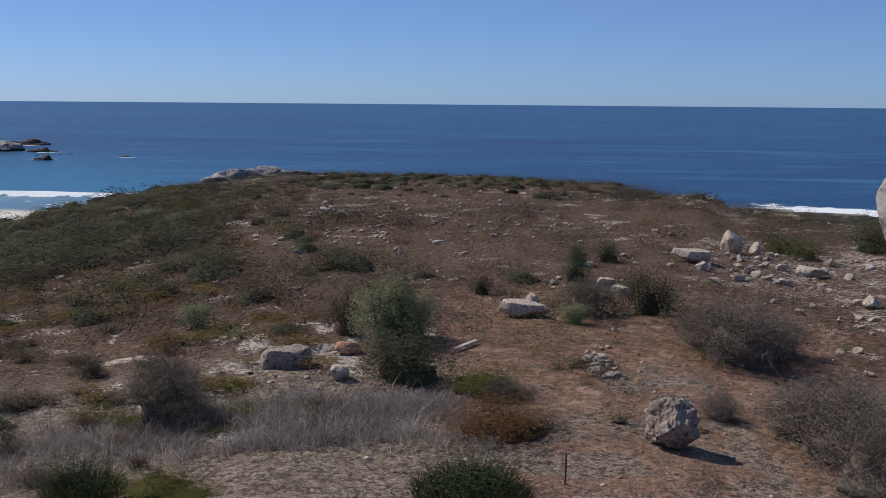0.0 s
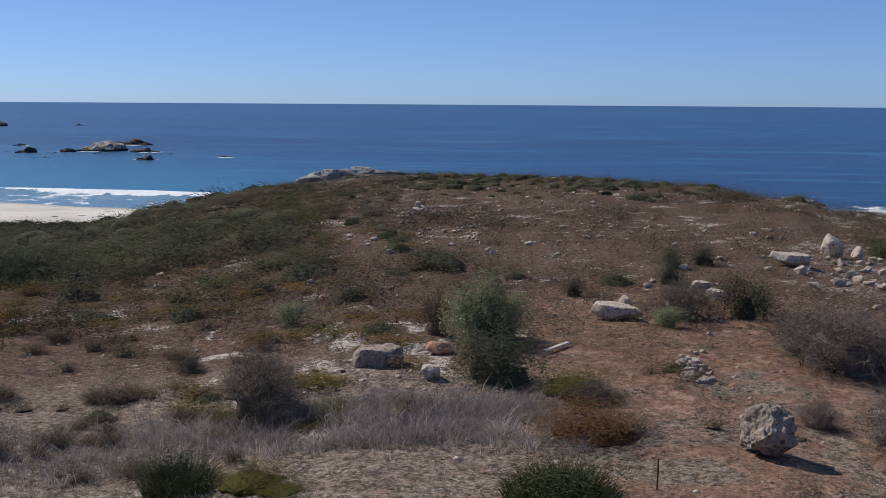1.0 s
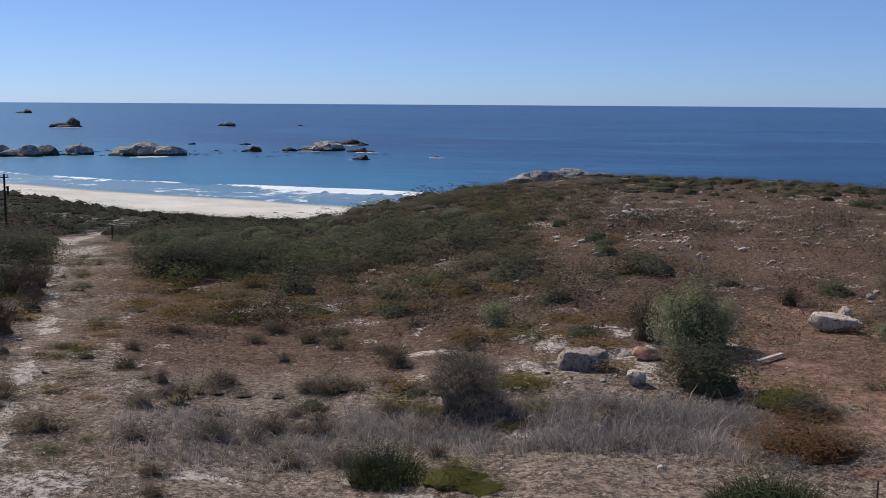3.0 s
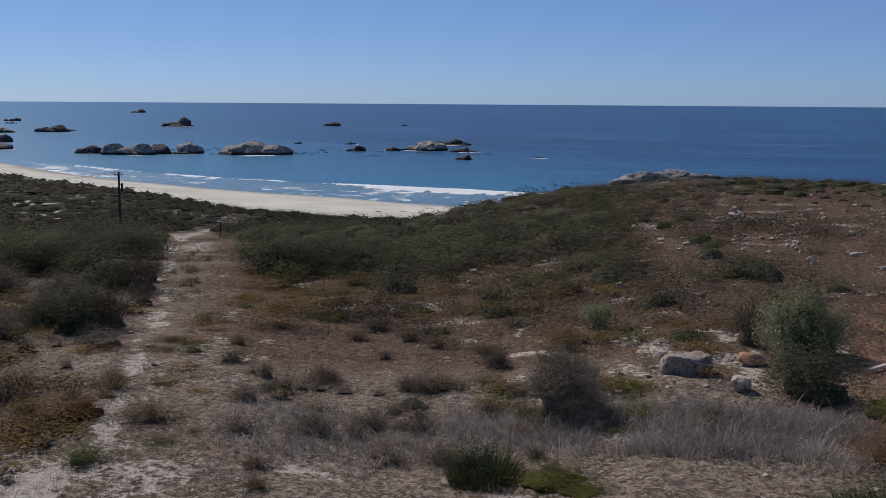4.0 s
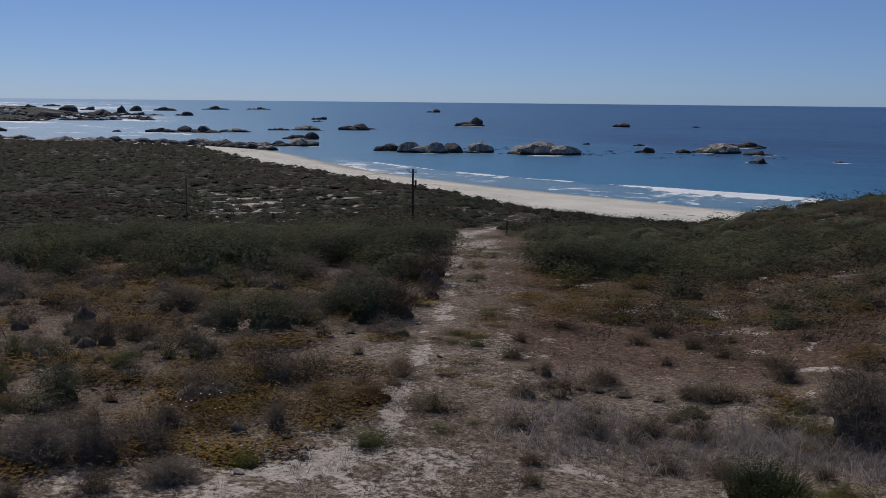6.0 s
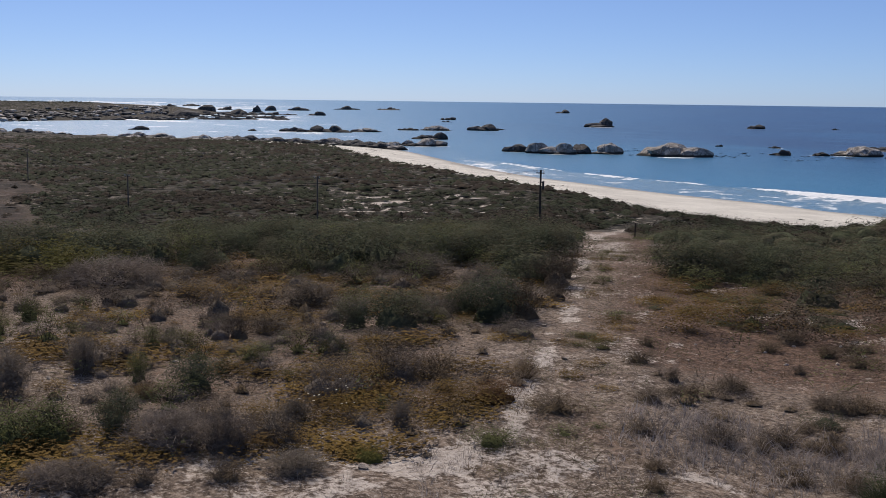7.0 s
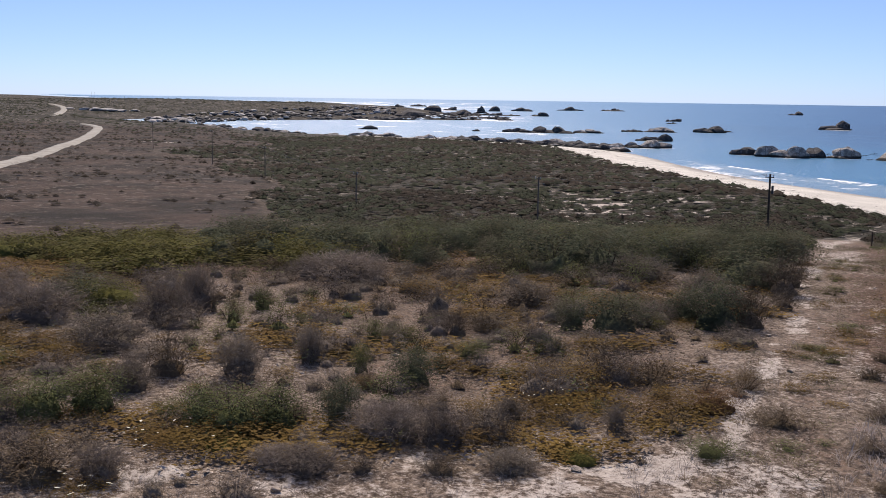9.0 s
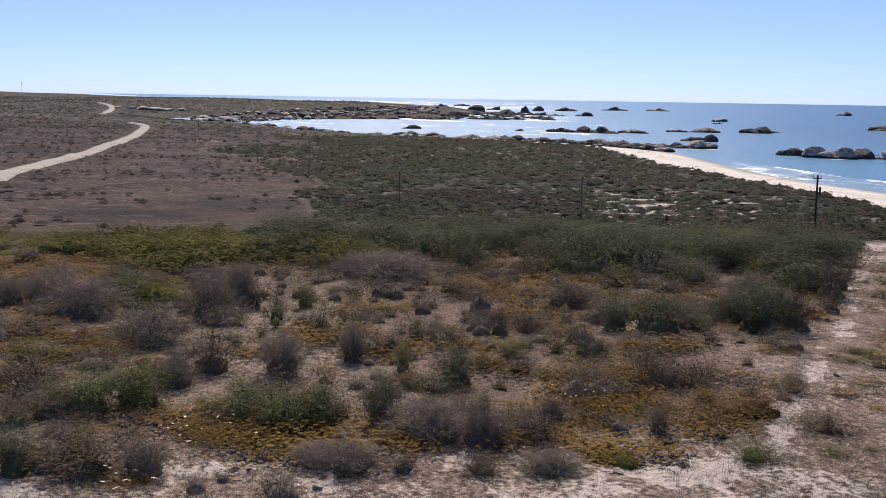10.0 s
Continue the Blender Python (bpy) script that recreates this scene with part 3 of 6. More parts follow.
# ---- ground ----
def ground_zones(x, y):
    """Shares of bare sand, red soil, heath, dune scrub and so on over the plan."""
    d = np.hypot(x, y)
    b = np.degrees(np.arctan2(-x, y))
    s = to_shore(x, y)
    w = beach_width(x, y)
    near = 1 - smooth(80, 110, d)
    across, along = trail_offset(x, y)
    half = 0.75 + 0.008 * d
    rut = np.where(across < 0, 1.4, 0.8) * np.exp(-((np.abs(across + (value_noise(x, y, 3.5, 2, 0.7) - 0.5) * 0.9) - half) / (0.24 + 0.004 * d)) ** 2) * (along > -6) * near * (0.03 + 0.97 * smooth(0.42, 0.62, value_noise(x + 0.6 * y, y - 0.6 * x, 1.6, 4, 0.3)))
    mid = np.exp(-(across / (half * 1.6)) ** 4) * (along > -6) * near
    patches = value_noise(x, y, 2.6, 3, 4.4)
    fine = value_noise(x, y, 0.7, 3, 9.4)
    sand = smooth(0.52, 0.72, 0.45 * patches + 0.55 * fine) * 0.8
    sand = sand * (1 - 0.55 * smooth(34, 40, b) * smooth(14.5, 17, d))
    left = smooth(33, 40, b) * (1 - 0.45 * smooth(43, 53, b)) * (1 - smooth(14.5, 19, d))
    sand = np.maximum(sand, 0.85 * left * smooth(0.42, 0.60, fine * 0.6 + patches * 0.4))
    streak = smooth(0.57, 0.65, value_noise(x - 0.4 * y, 0.6 * y + 0.3 * x, 0.9, 3, 5.2)) * smooth(0.42, 0.6, value_noise(x, y, 9, 2, 3.7)) * (1 - smooth(28, 36, b)) * smooth(18, 24, d) * near
    sand = np.maximum(sand, 0.75 * streak * (0.4 + fine))
    sand = np.maximum(sand, np.exp(-((b - 32.2) / 1.1) ** 2 - ((d - 41) / 2.5) ** 2) * (0.3 + 0.9 * fine))
    stony = smooth(-10, -15, b) * smooth(22, 30, d) * (1 - smooth(44, 54, d))
    sand = np.maximum(sand, stony * (0.15 + 0.75 * fine))
    pan = np.exp(-(((b - 10.5) / 5.0) ** 2 + ((d - 20.6) / 1.5) ** 2))
    sand = np.maximum(sand, pan * (0.15 + 0.9 * fine))
    soil = smooth(2, -2, b) * smooth(-24, -17, b) * (1 - smooth(24, 34, d))
    soil = np.maximum(soil * smooth(0.3, 0.5, patches * 0.5 + fine * 0.5), 0.9 * smooth(12, 3, b) * smooth(-100, -60, b) * (1 - smooth(13.5, 15.5, d)) * smooth(0.35, 0.5, fine))
    heath = smooth(17.5, 25, d) * (1 - smooth(30, 37, b)) * near
    heath = np.maximum(heath, 0.85 * smooth(24, 40, d) * smooth(44, 56, b) * near)
    heath = np.maximum(heath, 0.45 * smooth(14.5, 19, d) * smooth(37, 43, b) * (1 - smooth(57, 64, b)) * near)
    heath = np.maximum(heath, 0.45 * mid * smooth(0.42, 0.58, value_noise(x, y, 1.3, 3, 8.6)))
    sand = sand * (1 - 0.2 * heath) * (1 - 0.75 * np.clip(soil, 0, 1))
    sand = np.maximum(sand, rut * (0.05 + 1.0 * value_noise(x, y, 0.5, 2, 3.6)))
    sand = np.where(mid > 0.4, np.maximum(np.maximum(sand * 0.8, 0.42 * mid * (0.25 + fine)), 0.6 * rut), sand)
    out = smooth(80, 110, d)
    brown = smooth(63, 68, b + (value_noise(x, y, 60, 2, 6.2) - 0.5) * 16 + smooth(180, 90, d) * 9)
    dune = np.maximum(out * (1 - brown), smooth(38, 48, d) * smooth(18, 28, b) * (1 - smooth(56, 66, b)) * (1 - mid) * 0.9)
    dune = np.maximum(dune, 0.8 * smooth(70, 78, d) * (1 - smooth(10, 24, b)))
    dune = np.maximum(dune, smooth(700, 800, d) * 0.75)
    open_sand = np.maximum(np.exp(-(((b - 44) / 3.6) ** 2 + ((d - 206) / 16) ** 2)), 0.8 * np.exp(-(((b - 44.5) / 9) ** 2 + ((d - 195) / 48) ** 2)))
    bald = 0.85 * smooth(0.51, 0.57, value_noise(x, y, 2.4, 3, 5.5) * (0.66 + 0.34 * open_sand)) * smooth(0.15, 0.5, open_sand)
    sand = np.maximum(sand * (1 - out), bald)
    sand = np.maximum(sand, 0.9 * np.exp(-((b - 68.4) / 1.3) ** 4 - ((d - 484) / 7) ** 2))
    sand = np.maximum(sand, 0.9 * np.exp(-((b - 63.6) / 0.7) ** 4 - ((d - 638) / 8) ** 2))
    beside = np.abs(trail_offset(x, y, PATH)[0])
    sand = np.maximum(sand, smooth(1.3, 0.4, beside) * (0.3 + 0.6 * value_noise(x, y, 2, 2, 1.3)) * smooth(56, 62, d) * (d < 190))
    head = np.exp(-((b - 33.6) / 1.6) ** 2 - ((d - 52) / 11) ** 2)
    sand = np.maximum(sand, head * (0.1 + 1.0 * value_noise(x, y, 1.2, 3, 2.8)))
    edge = smooth(w + 5, w - 1, s + (value_noise(x, y, 7, 2, 1.1) - 0.5) * 9)
    shoretime = s < 400
    strand = edge * shoretime * smooth(120, 150, d) * (1 - smooth(59, 62, b)) * (1 - smooth(650, 720, d))
    wet = 0.75 * smooth(9, 1, s + (value_noise(x, y, 25, 2, 1.9) - 0.5) * 7)
    return dict(sand=sand, soil=soil, heath=heath, dune=dune * (1 - strand), plain=out * brown, strand=strand, wet=wet)


TRAIL = np.array([(-6.5, 9.2), (-9.3, 13.2), (-11.8, 16.9), (-15.0, 22.3), (-28.3, 42.6), (-37, 56), (-50, 74), (-69, 106), (-84, 140)], float)


# the footpath that goes on from the top of the track
PATH = np.array([(-40, 58), (-44, 64), (-50, 75), (-62, 96), (-70.4, 108.7), (-71.5, 114.5), (-73.8, 120), (-78, 122.6), (-90, 133), (-102.6, 142)], float)


def trail_offset(x, y, line=TRAIL):
    """Metres to the side of the track's middle, and along it."""
    best, across, along, run = np.full(np.shape(x), 1e9), np.zeros(np.shape(x)), np.zeros(np.shape(x)), 0.0
    for k, ((ax, ay), (bx, by)) in enumerate(zip(line[:-1], line[1:])):
        dx, dy = bx - ax, by - ay
        size = math.hypot(dx, dy)
        u = ((x - ax) * dx + (y - ay) * dy) / size ** 2
        u = np.clip(u, -1.0 if k == 0 else 0, 1)
        px, py = x - ax - u * dx, y - ay - u * dy
        d = np.hypot(px, py)
        near = d < best
        sign = np.sign(px * dy - py * dx)
        best, across, along = np.where(near, d, best), np.where(near, d * sign, across), np.where(near, run + u * size, along)
        run += size
    return across, along


def sheet(bearings, distances):
    """A fan of points over the plan and its quads; the fan closes if the bearings go all the way round."""
    a = np.radians(bearings)
    x = -np.outer(distances, np.sin(a))
    y = np.outer(distances, np.cos(a))
    rows, cols = x.shape
    i, j = np.meshgrid(np.arange(rows - 1), np.arange(cols - 1), indexing="ij")
    k = i * cols + j
    quads = np.stack([k, k + cols, k + cols + 1, k + 1], -1).reshape(-1, 4)[:, ::-1]
    return x.ravel(), y.ravel(), quads


g_bear = np.concatenate([np.arange(-180, -40, 4.0), np.arange(-40, -26, 1.0), np.arange(-26, 84, 0.27), np.arange(84, 96, 1.0), np.arange(96, 181, 4.0)])
g_bear[-1] = 180.0
g_dist = np.concatenate([[0.05, 1.5], np.geomspace(3, 9, 12)[:-1], np.geomspace(9, 100, 190)[:-1], np.geomspace(100, 4950, 200)])
gx, gy, gq = sheet(g_bear, g_dist)
gy = gy - 1.2 * np.exp(-np.hypot(gx, gy) / 3)
gz = land(gx, gy)
keep = (to_shore(gx, gy) > -90) | (np.hypot(gx, gy) < 60)
gq = gq[keep[gq].any(axis=1)]
ground = new("ground", mesh_of("ground", np.stack([gx, gy, gz], -1), gq, M_GROUND, True, **ground_zones(gx, gy)))
tagged(ground, "dry sandy ground with red soil, heath and dunes", "ground", kind="structure")

# ---- sea ----
s_bear = np.concatenate([np.arange(-110, -28, 2.0), np.arange(-28, 84, 0.36), np.arange(84, 101, 2.0)])
s_dist = np.concatenate([np.geomspace(170, 250, 30)[:-1], np.geomspace(250, 520, 270)[:-1], np.geomspace(520, 720, 70)[:-1], np.geomspace(720, 4950, 100)])
wx, wy, wq = sheet(s_bear, s_dist)
ws = to_shore(wx, wy)


# the crest of the wave that breaks along the cove
CREST = np.array([(40, 300), (-40, 290), (-87, 283), (-105, 286), (-123, 288), (-143, 293), (-165, 298), (-183, 302), (-200, 307), (-217, 312), (-235, 317), (-259, 328), (-285, 343)], float)


def from_crest(x, y):
    """Metres from the crest, plus on its landward side."""
    best, side = np.full(np.shape(x), 1e9), np.zeros(np.shape(x))
    for (ax, ay), (bx, by) in zip(CREST[:-1], CREST[1:]):
        dx, dy = bx - ax, by - ay
        u = np.clip(((x - ax) * dx + (y - ay) * dy) / (dx * dx + dy * dy), 0, 1)
        px, py = x - ax - u * dx, y - ay - u * dy
        d = np.hypot(px, py)
        side = np.where(d < best, np.sign(dx * py - dy * px), side)
        best = np.minimum(best, d)
    return best * side


def surf(x, y, s):
    """Foam and lift of the water near the shore, and the thin wash over the sand."""
    b = np.degrees(np.arctan2(-x, y))
    d = np.hypot(x, y)
    wob = (value_noise(x, y, 14, 2, 7.2) - 0.5) * 4
    c = from_crest(x, y) + wob
    cove = smooth(13, 17, b) * (1 - smooth(38, 42, b))
    thick = 1 - smooth(23, 28, b)
    tail = np.where(c > 0, 0.9 + (4.2 * thick + 4.0) * value_noise(x, y, 16, 2, 3.1) ** 1.5, 0.9)
    torn = smooth(0.36, 0.52, value_noise(x, y, 26, 2, 4.1) + 0.1 * thick)
    crest = np.exp(-(c / tail) ** 2) * (0.42 + 0.58 * torn) * cove * 0.9
    wash = smooth(-1, 4, c) * smooth(3, -2, s) * cove
    lace = 0.42 * wash * smooth(0.42, 0.56, value_noise(x, y * 1.8, 11, 3, 2.2))
    lip = 0.55 * np.exp(-((s + 1.5 + wob * 0.8) / 1.0) ** 2) * cove * smooth(0.4, 0.55, value_noise(x, y, 35, 2, 6.6))
    tip = np.exp(-((b - 40.2) / 2.2) ** 2) * smooth(-26, -6, s + wob) * smooth(6, 0, s) * 0.55
    bend = (value_noise(x, y, 45, 2, 2.2) - 0.5) * 12 + wob
    right = smooth(-30, -20, s + bend) * smooth(-14, -17, b) * (0.3 + 0.9 * value_noise(x, y * 2.5, 22, 3, 1.2))
    rocky = smooth(-26, -4, s) * smooth(43, 50, b) * smooth(0.52, 0.64, value_noise(x, y, 24, 3, 3.0)) * 0.5
    # far breakers; the extra white also paints in glare near the horizon
    far = smooth(0.50, 0.60, value_noise(x * 0.3 + y * 0.2, y * 1.0, 30, 3, 1.4)) * smooth(900, 1200, d) * (1 - smooth(3600, 4400, d)) * smooth(45, 54, b) * 0.76
    reef = smooth(44, 48, b) * smooth(560, 640, d) * (1 - smooth(1000, 1300, d)) * smooth(0.60, 0.70, value_noise(x * 0.5, y, 18, 3, 5.3)) * 0.55
    foam = np.maximum.reduce([crest, lace, lip, tip, right, rocky, far, reef])
    lift = (0.35 + 0.75 * thick) * np.exp(-(c / 3.0) ** 2) * cove
    return foam, lift, wash


w_foam, w_lift, w_wash = surf(wx, wy, ws)
w_keep = ws < 25
wq = wq[w_keep[wq].any(axis=1)]
# bay grows with bearing towards the sun and paints its glare into the water
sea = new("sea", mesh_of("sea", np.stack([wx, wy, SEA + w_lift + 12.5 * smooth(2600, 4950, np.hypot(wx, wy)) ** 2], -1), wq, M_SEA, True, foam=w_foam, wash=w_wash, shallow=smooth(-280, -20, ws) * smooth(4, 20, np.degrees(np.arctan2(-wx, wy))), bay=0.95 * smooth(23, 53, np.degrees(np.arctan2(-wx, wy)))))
tagged(sea, "deep blue sea, turquoise in the cove, with surf", "sea", kind="structure")

# ---- gravel road ----
ROAD = [(-150, 14), (-205, 37), (-250, 53), (-279, 65), (-310, 80), (-350, 99), (-406, 125), (-470, 152), (-560, 188), (-625, 212), (-690, 232), (-712, 232)]
ROAD_BEYOND = [(-880, 262), (-960, 290), (-1040, 318), (-1130, 349), (-1195, 368), (-1250, 380), (-1300, 386)]


def gravel_road(points, half):
    """A strip that follows the lie of the land."""
    p = np.array(points, float)
    run = np.concatenate([[0], np.cumsum(np.hypot(*np.diff(p, axis=0).T))])
    t = np.linspace(0, run[-1], int(run[-1] / 3.0))
    x, y = np.interp(t, run, p[:, 0]), np.interp(t, run, p[:, 1])
    for _ in range(70):
        x[1:-1], y[1:-1] = (x[:-2] + 2 * x[1:-1] + x[2:]) / 4, (y[:-2] + 2 * y[1:-1] + y[2:]) / 4
    dx, dy = np.gradient(x), np.gradient(y)
    size = np.hypot(dx, dy)
    nx, ny = -dy / size, dx / size
    wide = half * (1 + 0.12 * (value_noise(t, t * 0, 14, 2) - 0.5))
    cols = []
    for k, (f, up) in enumerate([(-1.25, -0.4), (-1, 0.42), (-0.5, 0.5), (0, 0.52), (0.5, 0.5), (1, 0.42), (1.25, -0.4)]):
        cx, cy = x + nx * wide * f, y + ny * wide * f
        cols.append(np.stack([cx, cy, land(cx, cy, False) + up], -1))
    v = np.stack(cols, 1)
    rows, c = v.shape[:2]
    i, j = np.meshgrid(np.arange(rows - 1), np.arange(c - 1), indexing="ij")
    k = i * c + j
    return v.reshape(-1, 3), np.stack([k, k + c, k + c + 1, k + 1], -1).reshape(-1, 4)


rv, rf = gravel_road(ROAD, 2.3)
rv2, rf2 = gravel_road(ROAD_BEYOND, 2.8)
rv, rf = both((rv, rf), (rv2, rf2))
road = new("road", mesh_of("road", rv, rf, M_ROAD, True))
tagged(road, "pale unpaved gravel road winding over the plain", "road", kind="structure")


# ---- rocks ----
def rock_shape(seed, size, detail=3, rough=0.14, cuts=12, flat=0.0, front=0.0, pits=0.0, chop=0.27):
    """A broken boulder: a lump cut by planes, then roughened. Its foot is at z = 0."""
    rng = np.random.RandomState(seed)
    bm = bmesh.new()
    bmesh.ops.create_icosphere(bm, subdivisions=detail, radius=0.5)
    ways = rng.randn(cuts, 3)
    ways /= np.linalg.norm(ways, axis=1, keepdims=True)
    deep = chop + 0.15 * rng.rand(cuts)
    if flat:
        ways, deep = np.vstack([ways, [0.1, -0.05, 0.99]]), np.append(deep, flat)
    if front:
        ways, deep = np.vstack([ways, [0.15, -0.98, -0.08]]), np.append(deep, front)
    off = Vector(rng.rand(3) * 40)
    for v in bm.verts:
        p = np.array(v.co)
        for w, d in zip(ways, deep):
            over = p @ w - d
            if over > 0:
                p = p - w * over * 0.97
        q = Vector(p)
        q *= 1 + rough * (noise.fractal(q * 3.0 + off, 0.9, 2.1, 3) * 0.7 + 0.3 * noise.noise(q * 7.0 + off) - 0.5 * abs(noise.noise(q * 11.0 - off)))
        if pits:  # hollows worn into the stone, large and small
            for size_of, share in [(5.0, 1.0), (11.0, 0.5)]:
                gap = noise.voronoi(q * size_of + off)[0][0]
                q *= 1 - pits * share * max(0.0, 1 - gap / 0.5) ** 1.5
        v.co = q
    lo = min(v.co.z for v in bm.verts) * 0.82
    for v in bm.verts:
        v.co = ((v.co.x) * size[0] * 1.12, (v.co.y) * size[1] * 1.12, max(v.co.z - lo, -0.04) * size[2] * 1.15)
    return bm


def rock(name, bearing, distance, size, seed, material, label, category="rock", turn=0.0, tilt=0.0, sink=0.06, detail=3, group="", rough=0.14, z=None, cuts=12, flat=0.0, front=0.0, pits=0.0):
    x, y = polar(bearing, distance)
    base = float(land(x, y)) if z is None else z
    bm = rock_shape(seed, size, detail, rough, cuts, flat, front, pits)
    me = bpy.data.meshes.new(name)
    bm.to_mesh(me)
    bm.free()
    me.materials.append(material)
    me.shade_smooth() if detail > 3 else None
    ob = new(name, me)
    ob.matrix_world = pose(x, y, base - sink * size[2], tilt, tilt * 0.5, turn)
    return tagged(ob, label, category, group)


rock("boulder", -11.93, 16.0, (0.84, 0.80, 0.84), 3, M_PITTED, "pitted pale limestone boulder on red soil", tilt=12, detail=6, rough=0.24, sink=0.03, pits=0.16)
rock("slab_rock", 8.14, 20.2, (0.9, 0.9, 0.72), 12, M_PITTED, "flat-topped pale slab in shade beside bare sand", turn=-6, detail=4, flat=0.27, rough=0.16, front=0.22, cuts=7, sink=0.2, pits=0.05)
rock("stone", 5.4, 19.2, (0.42, 0.36, 0.36), 14, M_LIME_ROCK, "small pale stone beside a dark bush", turn=30, detail=4, cuts=24, flat=0.24)
rock("rusty_stone", 4.95, 21.2, (0.70, 0.5, 0.26), 17, M_RED_ROCK, "flat rusty orange stone beside a grey-green bush", turn=14)
rock("slab_rock", -4.4, 25.2, (1.08, 0.7, 0.55), 19, M_LIME_ROCK, "broad pale rock with a flat top", turn=-8, detail=4, flat=0.16, rough=0.24, cuts=8, pits=0.06)
rock("stone", -4.7, 26.4, (0.36, 0.3, 0.4), 21, M_LIME_ROCK, "small pale stone behind a broad rock", turn=40)
rock("rock", -8.6, 30.0, (0.72, 0.5, 0.42), 23, M_LIME_ROCK, "pale pinkish rock among dry bushes", turn=10, flat=0.2, cuts=18)
rock("rock", -9.3, 28.6, (0.66, 0.5, 0.42), 29, M_LIME_ROCK, "pale rock in front of another", turn=-20, flat=0.2, cuts=18)
rock("slab_rock", -12.9, 35.6, (1.1, 0.8, 0.62), 31, M_LIME_ROCK, "pale slab at the edge of a stony rise", turn=5, detail=4, flat=0.16, rough=0.24, cuts=8, pits=0.06)
rock("standing_stone", -14.7, 40.0, (0.95, 0.6, 1.05), 38, M_LIME_ROCK, "pale leaning stone standing among rubble", turn=-15, tilt=20, detail=4, rough=0.14, cuts=20)
rock("rock", -16.0, 39.0, (0.5, 0.4, 0.6), 41, M_LIME_ROCK, "upright pale stone on a stony rise", turn=50)
rock("rock", -18.6, 36.0, (0.9, 0.6, 0.4), 43, M_LIME_ROCK, "flat pale stone on a stony rise", turn=5)
rock("rock", -21.6, 30.5, (0.6, 0.5, 0.36), 47, M_LIME_ROCK, "pale stone beside a footpath", turn=80)
rock("granite_boulder", -24.35, 44.0, (4.4, 3.6, 5.2), 53, M_GRANITE, "tall brown granite boulder with a pale face", turn=20, detail=4, rough=0.07, sink=0.1)

for b, d, w, h, seed in [(11.6, 82, 2.6, 0.75, 61), (10.95, 83, 2.6, 1.05, 62), (10.35, 83, 2.4, 1.4, 68), (9.8, 84, 1.8, 1.1, 63), (8.3, 82.5, 3.0, 0.8, 64), (9.1, 82, 2.2, 0.95, 65), (7.6, 83, 1.6, 0.65, 66)]:
    rock("granite_boulder", b, d, (w, w * 0.7, h), seed, M_GREY_ROCK, "smooth grey granite boulder of a hilltop outcrop", turn=b + (seed * 7) % 30 - 15, detail=4, rough=0.18, sink=0.28, group="outcrop on the hilltop", cuts=9)

# rubble that lies about in heaps and fields
RUBBLE = [shape_arrays(rock_shape(70 + k, (1, 0.85, 0.72), 2, 0.24, 9, chop=0.19)) for k in range(5)]
rubble_me = [mesh_of("stone", v, f, M_LIME_ROCK) for v, f in RUBBLE]
rng = np.random.RandomState(5)


def stones(count, bearing, distance, spread, depth, small, large, label, group, heap=0.0):
    for k in range(count):
        b, d = bearing + rng.randn() * spread, distance + rng.randn() * depth
        x, y = polar(b, d)
        s = small + (large - small) * rng.rand() ** 2
        up = heap * math.exp(-((b - bearing) / spread) ** 2 - ((d - distance) / max(depth, 0.1)) ** 2) * rng.rand()
        ob = new("stone", rubble_me[rng.randint(5)])
        ob.matrix_world = pose(x, y, float(land(x, y)) + up - 0.12 * s, rng.randn() * 12, rng.randn() * 12, rng.rand() * 360) @ Matrix.Diagonal((s, s, s, 1))
        tagged(ob, label, "stone", group)


stones(40, -8.3, 20.6, 0.45, 0.6, 0.07, 0.3, "small whitish stone on red soil", "scattered heap of stones", heap=0.14)
stones(44, 6.0, 48.2, 0.6, 0.7, 0.22, 0.6, "pale angular stone in a heap", "stone heap on the heath", heap=0.6)
stones(70, -15.5, 36.0, 2.2, 2.4, 0.08, 0.5, "pale limestone rubble on a stony rise", "rubble on the stony rise")
stones(45, -19.5, 28.0, 2.2, 4.0, 0.05, 0.32, "pale stone beside a footpath", "stones by the footpath")
stones(30, 8.5, 19.6, 2.5, 1.0, 0.05, 0.18, "small pale stone on bare sand", "stones on the sand pan")
stones(50, -1.0, 34.0, 8.0, 8.0, 0.10, 0.42, "half-buried pale stone in the heath", "stones in the heath")
stones(18, 45, 20.0, 8.0, 5.0, 0.06, 0.2, "small pale stone among dry grass", "stones in the dry grass")
u = np.linspace(0, 1, 80)  # a tumbled wall along the edge of the hilltop
wall_b, wall_d = np.radians(-12.5 - 5.6 * u + rng.randn(80) * 0.12), 68.5 - 7.0 * u + rng.randn(80) * 0.5
wall_x, wall_y, wall_s = -wall_d * np.sin(wall_b), wall_d * np.cos(wall_b), 0.22 + 0.4 * rng.rand(80)
v, f, tone = joined(RUBBLE, wall_x, wall_y, land(wall_x, wall_y) - 0.1 * wall_s, wall_s, rng.rand(80) * 6.28, rng)
tagged(new("tumbled_wall", mesh_of("tumbled_wall", v, f, M_LIME_ROCK)), "pale stones of a tumbled wall on the hilltop", "stones", kind="stuff")


SEA_ROCKS = []


def ball(detail):
    """The points and triangles of a round lump."""
    bm = bmesh.new()
    bmesh.ops.create_icosphere(bm, subdivisions=detail, radius=1.0)
    return shape_arrays(bm)


BALLS = {k: ball(k) for k in (2, 3)}


